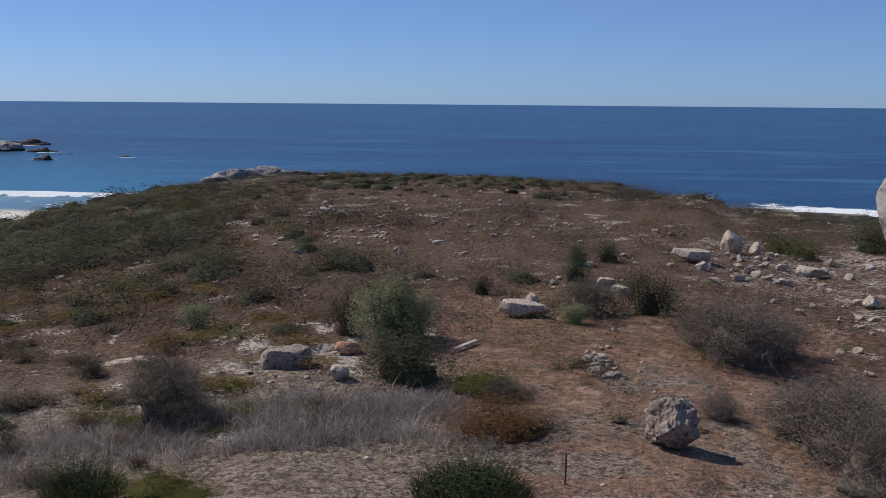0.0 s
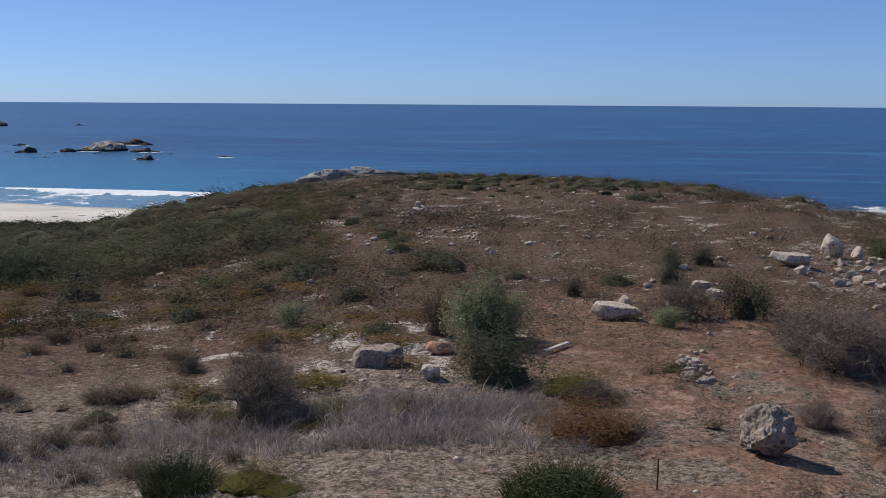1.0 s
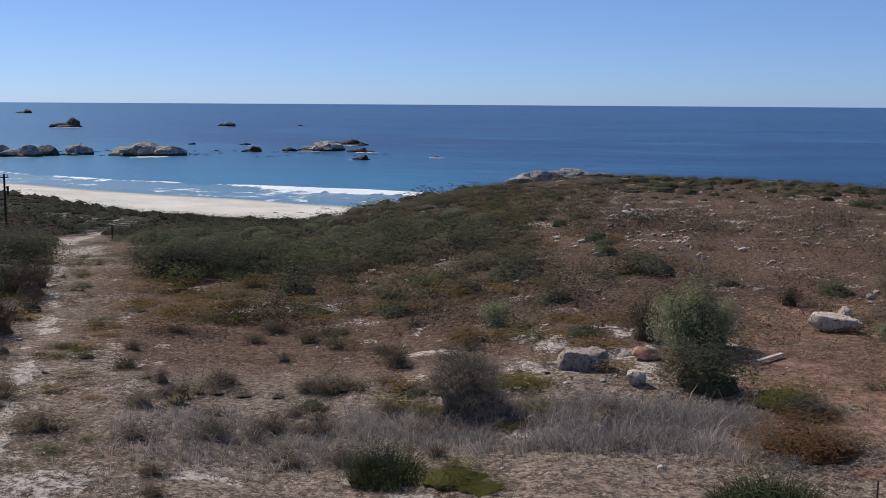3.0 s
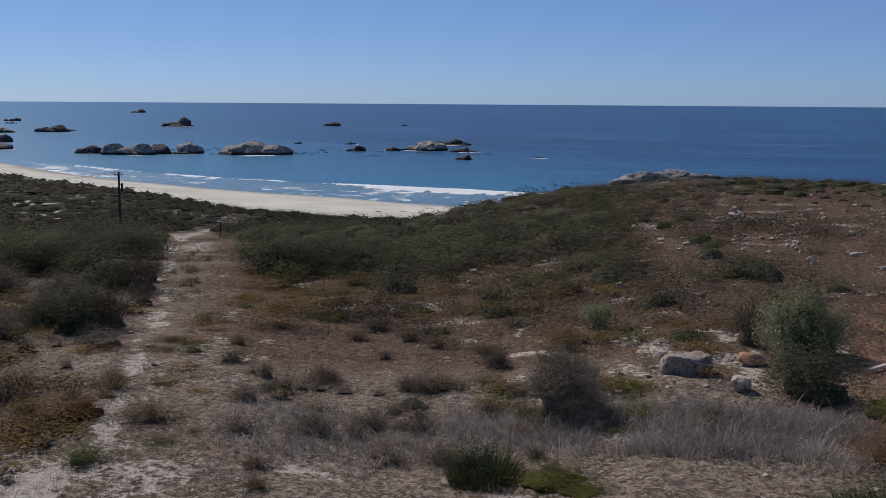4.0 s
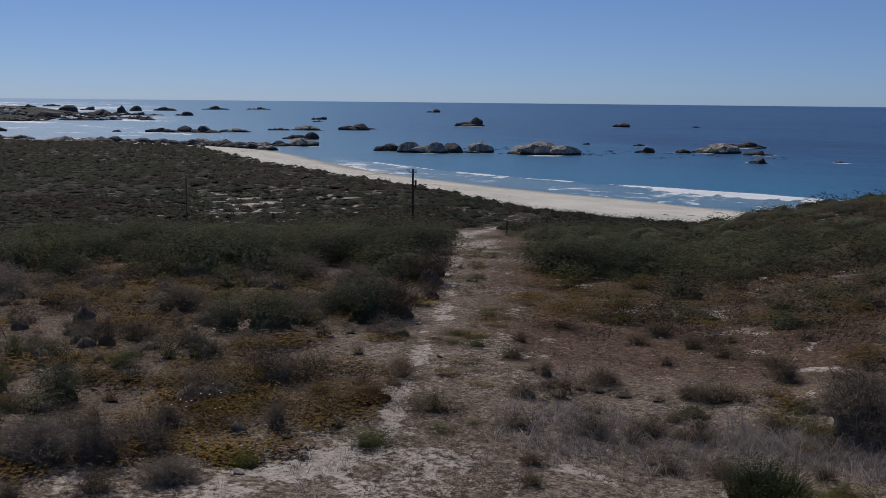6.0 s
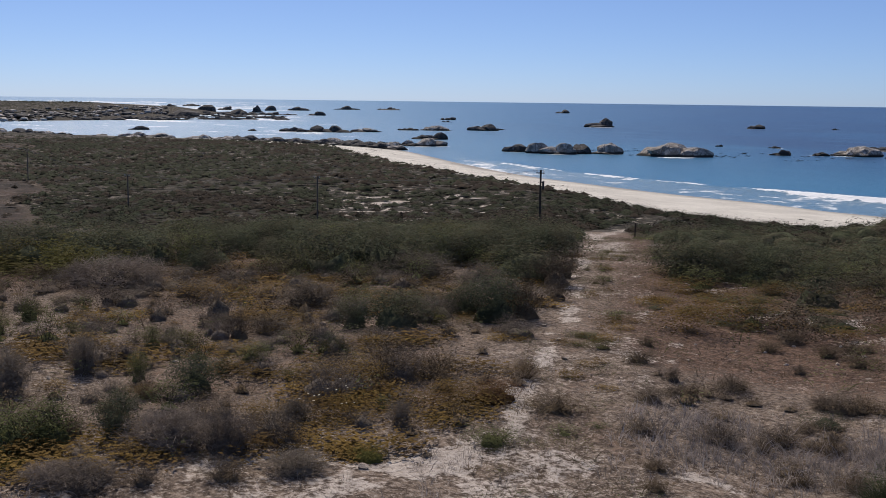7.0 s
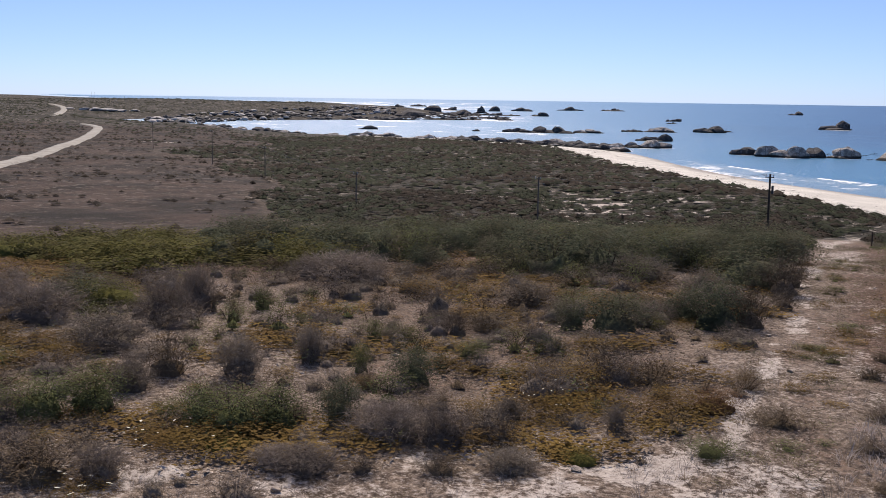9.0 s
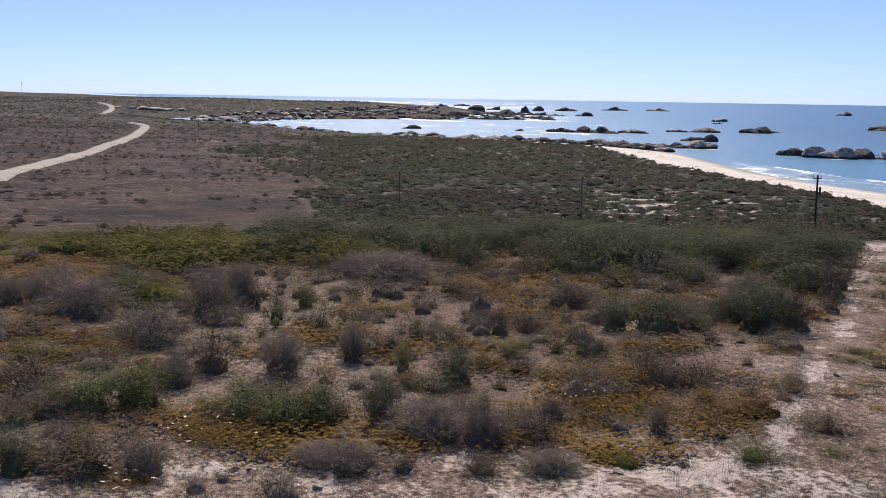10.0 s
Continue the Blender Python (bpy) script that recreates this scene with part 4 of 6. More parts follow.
def hump(r, w, depth, h, detail):
    """A granite dome worn smooth, split by a few upright joints. Its foot is at z = 0."""
    v, f = BALLS[detail]
    off = Vector(r.rand(3) * 60)
    swell = np.array([noise.noise(Vector(p) * 1.3 + off) + 0.5 * noise.noise(Vector(p) * 2.9 + off) + 0.3 * noise.noise(Vector(p) * 6.5 - off) for p in v])
    k = 1 + 0.30 * swell
    for _ in range(3):  # the joints
        a, at = r.rand() * 3.14, 0.9 * r.rand() - 0.45
        gap = v[:, 0] * math.cos(a) + v[:, 1] * math.sin(a) + 0.35 * v[:, 2] * r.randn() - at
        k = k - (0.12 + 0.12 * r.rand()) * np.exp(-(gap / 0.07) ** 2)
    q = v * k[:, None]
    for _ in range(7):  # broken faces
        way = r.randn(3) * np.array([1.0, 1.0, 0.7])
        way /= np.linalg.norm(way)
        over = q @ way - (0.55 + 0.3 * r.rand())
        q = q - np.outer(np.clip(over, 0, None) * 0.9, way)
    lean = 0.5 * r.randn()
    z = np.maximum(q[:, 2] + 0.1, -0.2)
    z = z / z.max()
    z = np.where(z > 0, z ** 0.72, z)
    taper = 1.1 - 0.3 * np.clip(z, 0, 1) ** 2
    x = q[:, 0] * taper + lean * np.clip(z, 0, 1) * 0.3
    return np.stack([x * w * 0.56, q[:, 1] * taper * depth * 0.56, z * h], -1), f


def skerry(distance, width, height, seed):
    """One granite dome or several side by side on a low ledge."""
    r = np.random.RandomState(seed)
    detail = 3 if distance < 1000 else 2
    count = int(np.clip(round(width / max(height, 0.5) / 1.5), 1, 6))
    pieces = [hump(r, width * 1.12, max(width * 0.5, 2 * height), height * 0.3, detail)] if width > 6 else []
    for k in range(count):
        u = (k + 0.5) / count - 0.5
        main = k == count // 2
        w = width * (0.95 if count == 1 else (1.6 / count) * (0.7 + 0.6 * r.rand()))
        h = height * (1.0 if main else (0.45 + 0.5 * r.rand()) * (1 - 0.6 * abs(u)))
        v, f = hump(r, w, min(w, 3 * h) * (0.8 + 0.4 * r.rand()), h, detail)
        pieces.append((v + np.array([u * width * 0.9, (r.rand() - 0.5) * height, 0]), f))
    v, f = pieces[0]
    for p in pieces[1:]:
        v, f = both((v, f), p)
    return v, f, r.randn() * 8


def sea_rock(bearing, distance, width, height, seed, pale=False):
    """A skerry standing in the water."""
    v, f, turn = skerry(distance, width, height, seed)
    x, y = polar(bearing, distance)
    ob = new("sea_rock", mesh_of("sea_rock", v, f, M_SEA_GRANITE if pale else M_WET_ROCK))
    SEA_ROCKS.append((x, y, width))
    ob.matrix_world = pose(x, y, SEA - 0.05, 0, 0, bearing + turn)
    return tagged(ob, "pale granite hump standing in the sea" if pale else "dark wet rock standing in the sea", "sea rock", "rocks off the cove")


# the large granite humps off the cove
for b, d, w, h, seed, pale in [
    (30.76, 522, 30.6, 6.4, 1, 1), (22.01, 570, 16.3, 5.0, 3, 1), (20.58, 640, 20.4, 3.6, 4, 0), (19.97, 553, 12.7, 2.3, 5, 0), (19.94, 480, 6.4, 2.4, 6, 0), (38.75, 538, 8.8, 3.8, 13, 0),
    (37.56, 528, 9.6, 5.1, 12, 1), (36.5, 523, 12.6, 5.4, 11, 1), (35.29, 530, 9.2, 4.7, 10, 0), (34.04, 532, 12.2, 5.5, 9, 1), (25.59, 556, 6.3, 2.8, 14, 0), (25.82, 641, 5.6, 1.3, 15, 0),
    (23.69, 562, 6.3, 2.0, 16, 0)]:
    sea_rock(b, d, w, h, seed, pale)
# single rocks farther out
for b, d, w, h, seed, pale in [
    (26.81, 1110, 12.5, 4.4, 8, 0), (23.02, 1125, 6.9, 1.7, 18, 0), (36.38, 2180, 20, 7.4, 33, 0), (34.43, 1071, 22.5, 9.0, 7, 0), (28.49, 648, 3.7, 1.3, 17, 0), (45.32, 2380, 51, 6.0, 32, 0),
    (42.55, 1319, 4.7, 2.7, 24, 0), (42.15, 1329, 9.5, 3.4, 23, 0), (42.34, 1200, 9.8, 1.8, 36, 0), (42.88, 879, 20.3, 4.1, 29, 1), (46.59, 823, 19.0, 3.0, 30, 1), (44.33, 876, 15.7, 2.2, 35, 0),
    (16.0, 500, 5, 0.7, 37, 0)]:
    sea_rock(b, d, w, h, seed, pale)
for b, d, w, h, seed, pale in [
    (48.06, 809, 20, 5.0, 25, 0), (49.31, 811, 14.6, 5.0, 26, 0), (50.24, 816, 15, 3.3, 27, 0), (52.28, 825, 4.2, 1.7, 28, 0), (40.37, 896, 17, 5.5, 21, 0), (39.67, 922, 9.9, 1.4, 22, 0),
    (43.71, 690, 7.8, 2.8, 20, 0), (42.92, 687, 12.3, 4.6, 19, 0), (43.29, 588, 17.2, 4.5, 38, 1), (57.9, 837, 10.7, 3.0, 34, 0), (47.48, 2341, 42, 8.4, 31, 0), (53.62, 2070, 19, 6.4, 39, 0)]:
    sea_rock(b, d, w, h, seed, pale)
# the reef that runs out from the far point
for b, d, w, h, seed in [
    (50.99, 1263, 13, 2.6, 41), (56.38, 2600, 28, 6.5, 42), (55.29, 2800, 42, 6, 43), (54.85, 1681, 30, 12, 44), (53.47, 2394, 13, 4.5, 45), (52.02, 1778, 14, 12, 46), (51.37, 2023, 19, 9.3, 47),
    (49.92, 2097, 37, 7.5, 48), (49.05, 1546, 20, 5.6, 49), (50.56, 1549, 32, 2.4, 50), (53.24, 1570, 44, 8, 51), (56.01, 1371, 32, 9, 52), (58.4, 1330, 40, 8, 53), (57.2, 1420, 36, 7, 54)]:
    sea_rock(b, d, w, h, seed)


class Rubble:
    """Low rocks past counting, joined into one."""

    def __init__(self):
        self.v, self.f, self.count = [], [], 0

    def add(self, bearing, distance, width, height, seed):
        v, f, turn = skerry(max(distance, 1000), width, height, seed)
        x, y = polar(bearing, distance)
        a = radians(bearing + turn)
        c, q = math.cos(a), math.sin(a)
        self.v.append(np.stack([v[:, 0] * c - v[:, 1] * q + x, v[:, 0] * q + v[:, 1] * c + y, v[:, 2] + SEA - 0.05], -1))
        self.f.append(f + self.count)
        self.count += len(v)
        SEA_ROCKS.append((x, y, width))

    def done(self, name, material, label):
        tagged(new(name, mesh_of(name, np.concatenate(self.v), np.concatenate(self.f), material)), label, "rocks", kind="stuff")


r_sea = np.random.RandomState(9)
reef, near_shore, near_pale = Rubble(), Rubble(), Rubble()
for k in range(150):  # lower rocks of the same reef
    b = 50.5 + 10.5 * r_sea.rand() ** 0.8
    d = 1230 + 480 * r_sea.rand() ** 1.4 - (b - 50) * 9
    w = 7 + 20 * r_sea.rand() ** 2
    reef.add(b, d, w, w * (0.12 + 0.2 * r_sea.rand() ** 2), 700 + k)
for k in range(150):  # boulders along the near rocky shore
    i = 17 + int(5.0 * r_sea.rand() ** 1.4)
    u = r_sea.rand()
    x, y = (SHORE[i] * (1 - u) + SHORE[i + 1] * u) * (1.025 + 0.014 * r_sea.randn())
    w = 3 + 9 * r_sea.rand() ** 2
    (near_pale if k % 3 == 0 else near_shore).add(math.degrees(math.atan2(-x, y)), math.hypot(x, y), w, w * 0.3, 400 + k)
reef.done("reef", M_WET_ROCK, "low dark rocks of a reef awash")
near_shore.done("shore_rocks", M_WET_ROCK, "dark boulders along the rocky shore")
near_pale.done("pale_shore_rocks", M_SEA_GRANITE, "pale boulders along the rocky shore")
LEDGE = np.array([(-545, 382), (-494, 387), (-465, 391), (-450, 398), (-435, 405), (-415, 408), (-404, 420)], float)
for k in range(110):  # the ledge of boulders at the end of the beach
    i = int(6 * r_sea.rand())
    u = r_sea.rand()
    x, y = (LEDGE[i] * (1 - u) + LEDGE[i + 1] * u) * (1.0 + 0.03 * r_sea.rand() ** 1.5)
    w = 1.8 + 5.5 * r_sea.rand() ** 2
    sea_rock(math.degrees(math.atan2(-x, y)), math.hypot(x, y), w, w * (0.25 + 0.2 * r_sea.rand()), 900 + k, k % 4 == 0)

for k in range(130):  # boulders and pale slabs on the far shore of the bay
    b = 58 + 11 * r_sea.rand()
    d = float(np.interp(b, [58, 64, 69], [1290, 1090, 960])) + 8 + 120 * r_sea.rand() ** 1.5
    x, y = polar(b, d)
    w = 6 + 14 * r_sea.rand() ** 2
    rock("far_boulder", b, d, (w, w * 0.7, w * 0.2), 260 + k, M_WET_ROCK if k % 4 else M_GRANITE, "weathered granite boulder on a far shore", group="boulders on the far shore", turn=k * 37, detail=2, z=max(float(land(x, y, False)), SEA))

FAR_STONE = [shape_arrays(rock_shape(840 + k, (1, 0.8, 0.5), 1, 0.3)) for k in range(6)]
for name, material, label, count in [("shore_rubble", M_WET_ROCK, "dark broken rock along the far shore of the bay", 620), ("shore_slabs", M_GRANITE, "pale granite slabs along the far shore of the bay", 200)]:
    b = 56.5 + 12.5 * r_sea.rand(count)
    d = np.interp(b, [56, 58, 61, 64, 67, 69], [1390, 1270, 1140, 1060, 940, 880]) + 4 + 230 * r_sea.rand(count) ** 1.3
    x, y = -d * np.sin(np.radians(b)), d * np.cos(np.radians(b))
    z = np.maximum(land(x, y, False), SEA)
    v, f, tone = joined(FAR_STONE, x, y, z - 0.2, 2.5 + 8 * r_sea.rand(count) ** 2, r_sea.rand(count) * 6.28, r_sea, 0.5 + 0.5 * r_sea.rand(count))
    tagged(new(name, mesh_of(name, v, f, material)), label, "rocks", kind="stuff")

for b, d, w, h, seed in [(71.9, 1185, 13, 3.4, 801), (71.3, 1180, 18, 4.6, 802), (70.8, 1178, 20, 5.0, 803), (70.2, 1182, 15, 3.2, 804), (72.6, 1190, 9, 2.4, 805), (69.5, 1190, 12, 2.4, 806)]:
    rock("far_boulder", b, d, (w, w * 0.6, h), seed, M_GRANITE, "pale granite outcrop on the far plain", group="outcrop on the far plain", turn=b, detail=3)

# white water round the rocks
rim = np.zeros(len(wx))
for x, y, w in SEA_ROCKS:
    near = np.abs(np.hypot(wx, wy) - math.hypot(x, y)) < w + 30
    gap = np.hypot(wx[near] - x, wy[near] - y) - 0.55 * w
    rim[near] = np.maximum(rim[near], np.exp(-(np.maximum(gap, 0) / 3.5) ** 2))
w_foam = np.maximum(w_foam, rim * smooth(0.36, 0.56, value_noise(wx, wy, 11, 3, 4.4)) * 0.62)
sea.data.attributes["foam"].data.foreach_set("value", w_foam.astype(np.float32))

# ---- plants ----
def lay(distance_a, distance_b, bearing_a, bearing_b, count, r):
    """Random places in a fan of the plan, evenly thick."""
    d = np.sqrt(distance_a ** 2 + (distance_b ** 2 - distance_a ** 2) * r.rand(count))
    b = bearing_a + (bearing_b - bearing_a) * r.rand(count)
    a = np.radians(b)
    return -d * np.sin(a), d * np.cos(a), d, b


def off_track(x, y, margin=0.5):
    across, along = trail_offset(x, y)
    ragged = (value_noise(x, y, 2.6, 2, 0.9) - 0.45) * (1.9 if margin > 0.3 else 0.6)
    return np.abs(across) > 0.75 + 0.008 * np.hypot(x, y) + margin + ragged


def stuff(name, shapes, x, y, scale, material, label, category, r, squash=None):
    z = land(x, y) - 0.03
    v, f, tone = joined(shapes, x, y, z, scale, r.rand(len(x)) * 6.28, r, squash)
    ob = new(name, mesh_of(name, v, f, material, True, tone=tone))
    return tagged(ob, label, category, kind="stuff")


SET = []  # places and widths of the plants that are set one by one


class Plant:
    """A kind of shrub: its shapes of foliage and of wood, one metre wide, and how its plants are named."""

    def __init__(self, name, label, group, material, shapes, wood=None, flowers=0, light=None):
        self.name, self.label, self.group, self.material, self.shapes, self.flowers = name, label, group, material, shapes, flowers
        self.meshes = [mesh_of("foliage", v, f, material, True, tone=np.full(len(v), 0.5)) for v, f in shapes]
        self.light = [mesh_of("foliage", v, f, material, True, tone=np.full(len(v), 0.35 + 0.1 * (k % 4))) for k, (v, f) in enumerate(light or shapes)]
        self.wood = [mesh_of("branchwork", v, f, M_BARK, tone=np.full(len(v), 0.5)) for v, f in wood] if wood else None

    def set(self, x, y, width, height, turn, k, label="", light=True):
        meshes = self.light if light else self.meshes
        k = k % len(self.meshes)
        ob = new(self.name)
        ob.empty_display_size = 0.1
        ob.matrix_world = pose(x, y, float(land(x, y)) - 0.03, 0, 0, turn) @ Matrix.Diagonal((width, width, height, 1))
        tagged(part("foliage", meshes[k], None, ob), kind="stuff")
        if self.wood:
            tagged(part("branchwork", self.wood[k], None, ob, "bare brown branches"), kind="stuff")
        q = np.random.RandomState(int(turn * 10) + k)
        for _ in range(self.flowers):
            a, out = q.rand() * 6.28, math.sqrt(q.rand()) * 0.55
            head = part("flower", FLOWER, None, ob, "small white daisy")
            head.matrix_basis = pose(out * math.cos(a), out * math.sin(a), 0.9 + 0.3 * q.rand()) @ Matrix.Diagonal((1 / width, 1 / width, 1 / height, 1)) @ pose(0, 0, 0, 25 * q.randn(), 25 * q.randn(), 0)
        return tagged(ob, label or self.label, "shrub", self.group)

    def at(self, bearing, distance, width, height, k=0, label=""):
        x, y = polar(bearing, distance)
        SET.append((x, y, width))
        return self.set(x, y, width, height, k * 77.0, k, label, False)


def daisy():
    """A flower head: a ring of petals round a raised middle."""
    a = np.arange(12) * np.pi / 6
    r = np.where(np.arange(12) % 2, 0.015, 0.010)
    v = np.concatenate([[(0, 0, 0.008)], np.stack([np.cos(a) * r, np.sin(a) * r, np.where(np.arange(12) % 2, 0.006, 0.002)], -1)])
    f = [(0, 1 + k, 1 + (k + 1) % 12) for k in range(12)]
    return mesh_of("flower", v, f, M_PETAL)


FLOWER = daisy()


def variants(make, count, seed):
    return [make(np.random.RandomState(seed + k)) for k in range(count)]


TWIGGY = Plant("dry_shrub", "leafless grey-brown twiggy shrub on sandy ground", "dry twiggy shrubs", M_TWIG,
               variants(lambda r: both(both(mound(r, 0.36, 0.62, 3), stems(r, 190, 1.0, 0.55, 0.0062, 13, base=0.75)), leaves(r, 1900, 0.56, 0.95, 0.022, 20, 0.35)), 4, 300), variants(lambda r: stems(r, 20, 0.75, 0.45, 0.009, 3, base=0.8), 4, 304),
               light=variants(lambda r: both(both(mound(r, 0.36, 0.62, 2), stems(r, 44, 1.0, 0.55, 0.010, 8, base=0.75)), leaves(r, 420, 0.56, 0.95, 0.036, 16, 0.35, 0.1)), 4, 308))
PURPLE = Plant("dry_shrub", "purplish grey leafless shrub with fine twigs", "purple-grey shrubs", M_TWIG_PURPLE,
               variants(lambda r: both(both(mound(r, 0.33, 0.6, 3), stems(r, 150, 1.0, 0.52, 0.007, 13, base=0.75)), leaves(r, 2400, 0.55, 0.95, 0.023, 20, 0.4)), 4, 320), variants(lambda r: stems(r, 20, 0.75, 0.42, 0.009, 3, base=0.8), 4, 324),
               light=variants(lambda r: both(both(mound(r, 0.34, 0.62, 2), stems(r, 38, 1.0, 0.52, 0.010, 8, base=0.75)), leaves(r, 440, 0.55, 0.95, 0.038, 16, 0.4, 0.1)), 4, 328))
HEATH = Plant("heath_shrub", "low brown heath shrub with dead twigs", "low brown heath", M_BROWN,
              variants(lambda r: both(both(mound(r, 0.30, 0.5, 2, 0.4), stems(r, 90, 1.0, 0.58, 0.008, 9)), leaves(r, 1000, 0.57, 0.92, 0.03, 16)), 4, 340), variants(lambda r: stems(r, 10, 0.6, 0.45, 0.010, 2, base=0.7), 4, 348),
              light=variants(lambda r: both(both(mound(r, 0.3, 0.5, 1, 0.4), stems(r, 24, 0.9, 0.58, 0.008, 5)), leaves(r, 320, 0.57, 0.95, 0.042, 14, inner=0.05)), 4, 344))
REDMAT = Plant("red_scrub", "low rust-red scrub cushion on red soil", "rust-red cushions", M_RED,
               variants(lambda r: both(mound(r, 0.40, 0.62, 3, 0.25), leaves(r, 5600, 0.60, 1.0, 0.022, 44, 0.45, 0.1)), 3, 360), variants(lambda r: stems(r, 14, 0.9, 0.45, 0.012, 2), 3, 366))
GREEN = Plant("green_shrub", "dense dark green shrub of the dunes", "dark green shrubs", M_GREEN,
              variants(lambda r: both(mound(r, 0.33, 0.6), leaves(r, 3600, 0.58, 1.0, 0.033, 26)), 4, 380), variants(lambda r: stems(r, 16, 0.8, 0.45, 0.010, 4), 4, 384),
              light=variants(lambda r: both(mound(r, 0.38, 0.66, 2, 0.45), leaves(r, 700, 0.58, 1.0, 0.038, 13, inner=0.05)), 4, 388))
REED = Plant("reed_tuft", "bright green rushy tuft with upright stalks", "green rushy tufts", M_REED,
             variants(lambda r: both(blades(r, 1500, 0.8, 0.42, 0.007, 0.34), leaves(r, 1800, 0.55, 0.95, 0.035, 18, 0.3)), 3, 400), variants(lambda r: stems(r, 30, 0.95, 0.4, 0.008, 2), 3, 404))
SILVER = Plant("silver_shrub", "silvery grey-green shrub with fine leaves", "silvery shrubs", M_SILVER,
               variants(lambda r: both(mound(r, 0.26, 0.5), leaves(r, 4600, 0.60, 1.0, 0.040, 15, 0.42)), 2, 420), variants(lambda r: stems(r, 26, 0.85, 0.42, 0.016, 3), 2, 424))
OLIVE = Plant("olive_shrub", "olive green shrub with dry tips", "olive shrubs", M_OLIVE,
              variants(lambda r: both(mound(r, 0.33, 0.55), leaves(r, 3200, 0.58, 1.0, 0.032, 26, 0.4)), 3, 440), variants(lambda r: stems(r, 30, 1.05, 0.54, 0.009, 5), 3, 444),
              light=variants(lambda r: both(mound(r, 0.30, 0.5, 1), leaves(r, 620, 0.58, 1.0, 0.046, 13, 0.4, 0.1)), 3, 448))


MAT = Plant("succulent_mat", "low yellow-brown succulent mat on sand", "yellow-brown mats", M_MAT,
            variants(lambda r: leaves(r, 2400, 0.6, 1.0, 0.028, 26, 0.5), 3, 460), light=variants(lambda r: leaves(r, 340, 0.6, 1.0, 0.066, 18, 0.5), 3, 464))
FLOWER_MAT = Plant("flowering_mat", "yellow-brown succulent mat dotted with white flowers", "flowering mats", M_MAT,
                   variants(lambda r: leaves(r, 2600, 0.6, 1.0, 0.026, 26, 0.5), 2, 470), flowers=15)
LIMEMAT = Plant("succulent_mat", "low yellow-green succulent mat", "yellow-green mats", M_LIME,
                variants(lambda r: both(mound(r, 0.46, 0.7, 3, 0.2), leaves(r, 2800, 0.6, 1.0, 0.026, 30, 0.5)), 3, 480), light=variants(lambda r: leaves(r, 480, 0.6, 1.0, 0.06, 18, 0.5), 3, 487))

STRAW = Plant("tawny_shrub", "low straw-coloured bush of dry stalks", "tawny bushes", M_STRAW,
              variants(lambda r: both(stems(r, 160, 1.0, 0.56, 0.006, 8), leaves(r, 700, 0.56, 0.9, 0.025, 18, 0.3)), 2, 490), variants(lambda r: stems(r, 14, 0.9, 0.45, 0.012, 2), 2, 494))

# those that stand out, one by one
SILVER.at(3.1, 22.0, 1.3, 1.5, 0)
GREEN.at(2.2, 22.4, 0.7, 1.2, 1, "dark green upright bush amid silvery ones")
SILVER.at(1.35, 22.6, 0.85, 1.05, 1)
GREEN.at(-2.0, 28.3, 0.7, 0.6, 2)
SILVER.at(-7.0, 24.5, 0.7, 0.5, 1)
SILVER.at(12.75, 25.0, 0.75, 0.62, 1, "small silvery shrub with dead twigs")
GREEN.at(1.64, 19.2, 1.5, 1.0, 1, "dark green bush in front of a silvery one")
GREEN.at(2.6, 19.5, 1.1, 0.9, 0, "dark green bush leaning against a silvery one")
HEATH.at(5.2, 23.0, 0.95, 1.1, 2, "brown dead stems beside a silvery shrub")
TWIGGY.at(-15.5, 22.2, 2.5, 1.35, 0, "large grey-brown twiggy bush on red soil")
TWIGGY.at(-14.0, 23.0, 1.7, 1.1, 1)
TWIGGY.at(-17.0, 23.4, 1.8, 1.0, 2)
TWIGGY.at(-20.6, 16.9, 2.2, 1.3, 3, "large grey twiggy bush beside red soil")
TWIGGY.at(-18.6, 17.6, 1.5, 0.95, 1)
TWIGGY.at(-22.5, 15.4, 1.8, 1.2, 2)
TWIGGY.at(-14.6, 17.9, 0.8, 0.5, 3)
GREEN.at(-10.7, 26.3, 1.2, 1.25, 0, "dark green bush behind dry twigs")
OLIVE.at(-11.6, 26.9, 0.9, 0.7, 1)
TWIGGY.at(-7.6, 26.0, 1.7, 0.95, 2, "rounded dry bush behind a broad rock")
GREEN.at(-6.9, 30.8, 1.0, 0.8, 2)
GREEN.at(-7.1, 34.0, 0.9, 0.8, 3)
GREEN.at(-8.6, 35.0, 1.0, 0.75, 1)
GREEN.at(-21.6, 45.0, 2.6, 1.5, 3, "green bush at the foot of a tall boulder")
GREEN.at(-22.9, 42.5, 2.0, 1.3, 1)
OLIVE.at(-18.2, 40.5, 2.2, 0.9, 2)
OLIVE.at(-17.0, 41.5, 1.8, 0.8, 0)
PURPLE.at(14.3, 17.7, 1.6, 1.22, 0, "open purplish twig bush over yellow mats")
PURPLE.at(13.2, 17.2, 1, 0.55, 1)
MAT.at(16.2, 17, 0.9, 0.16, 0)
LIMEMAT.at(11.8, 17, 1.1, 0.14, 1)
MAT.at(10.6, 19.4, 0.8, 0.16, 2)
LIMEMAT.at(-2.3, 18.7, 1.6, 0.52, 0)
TWIGGY.at(-3.2, 18.2, 1.0, 0.4, 2)
MAT.at(-3.2, 18.0, 1.0, 0.2, 1)
REDMAT.at(-3.3, 16.3, 1.95, 0.5, 1)
REED.at(-1.65, 13.5, 1.7, 0.62, 0, "bright green rushy tuft on red soil")
REED.at(18.6, 14.8, 1.25, 0.62, 1)
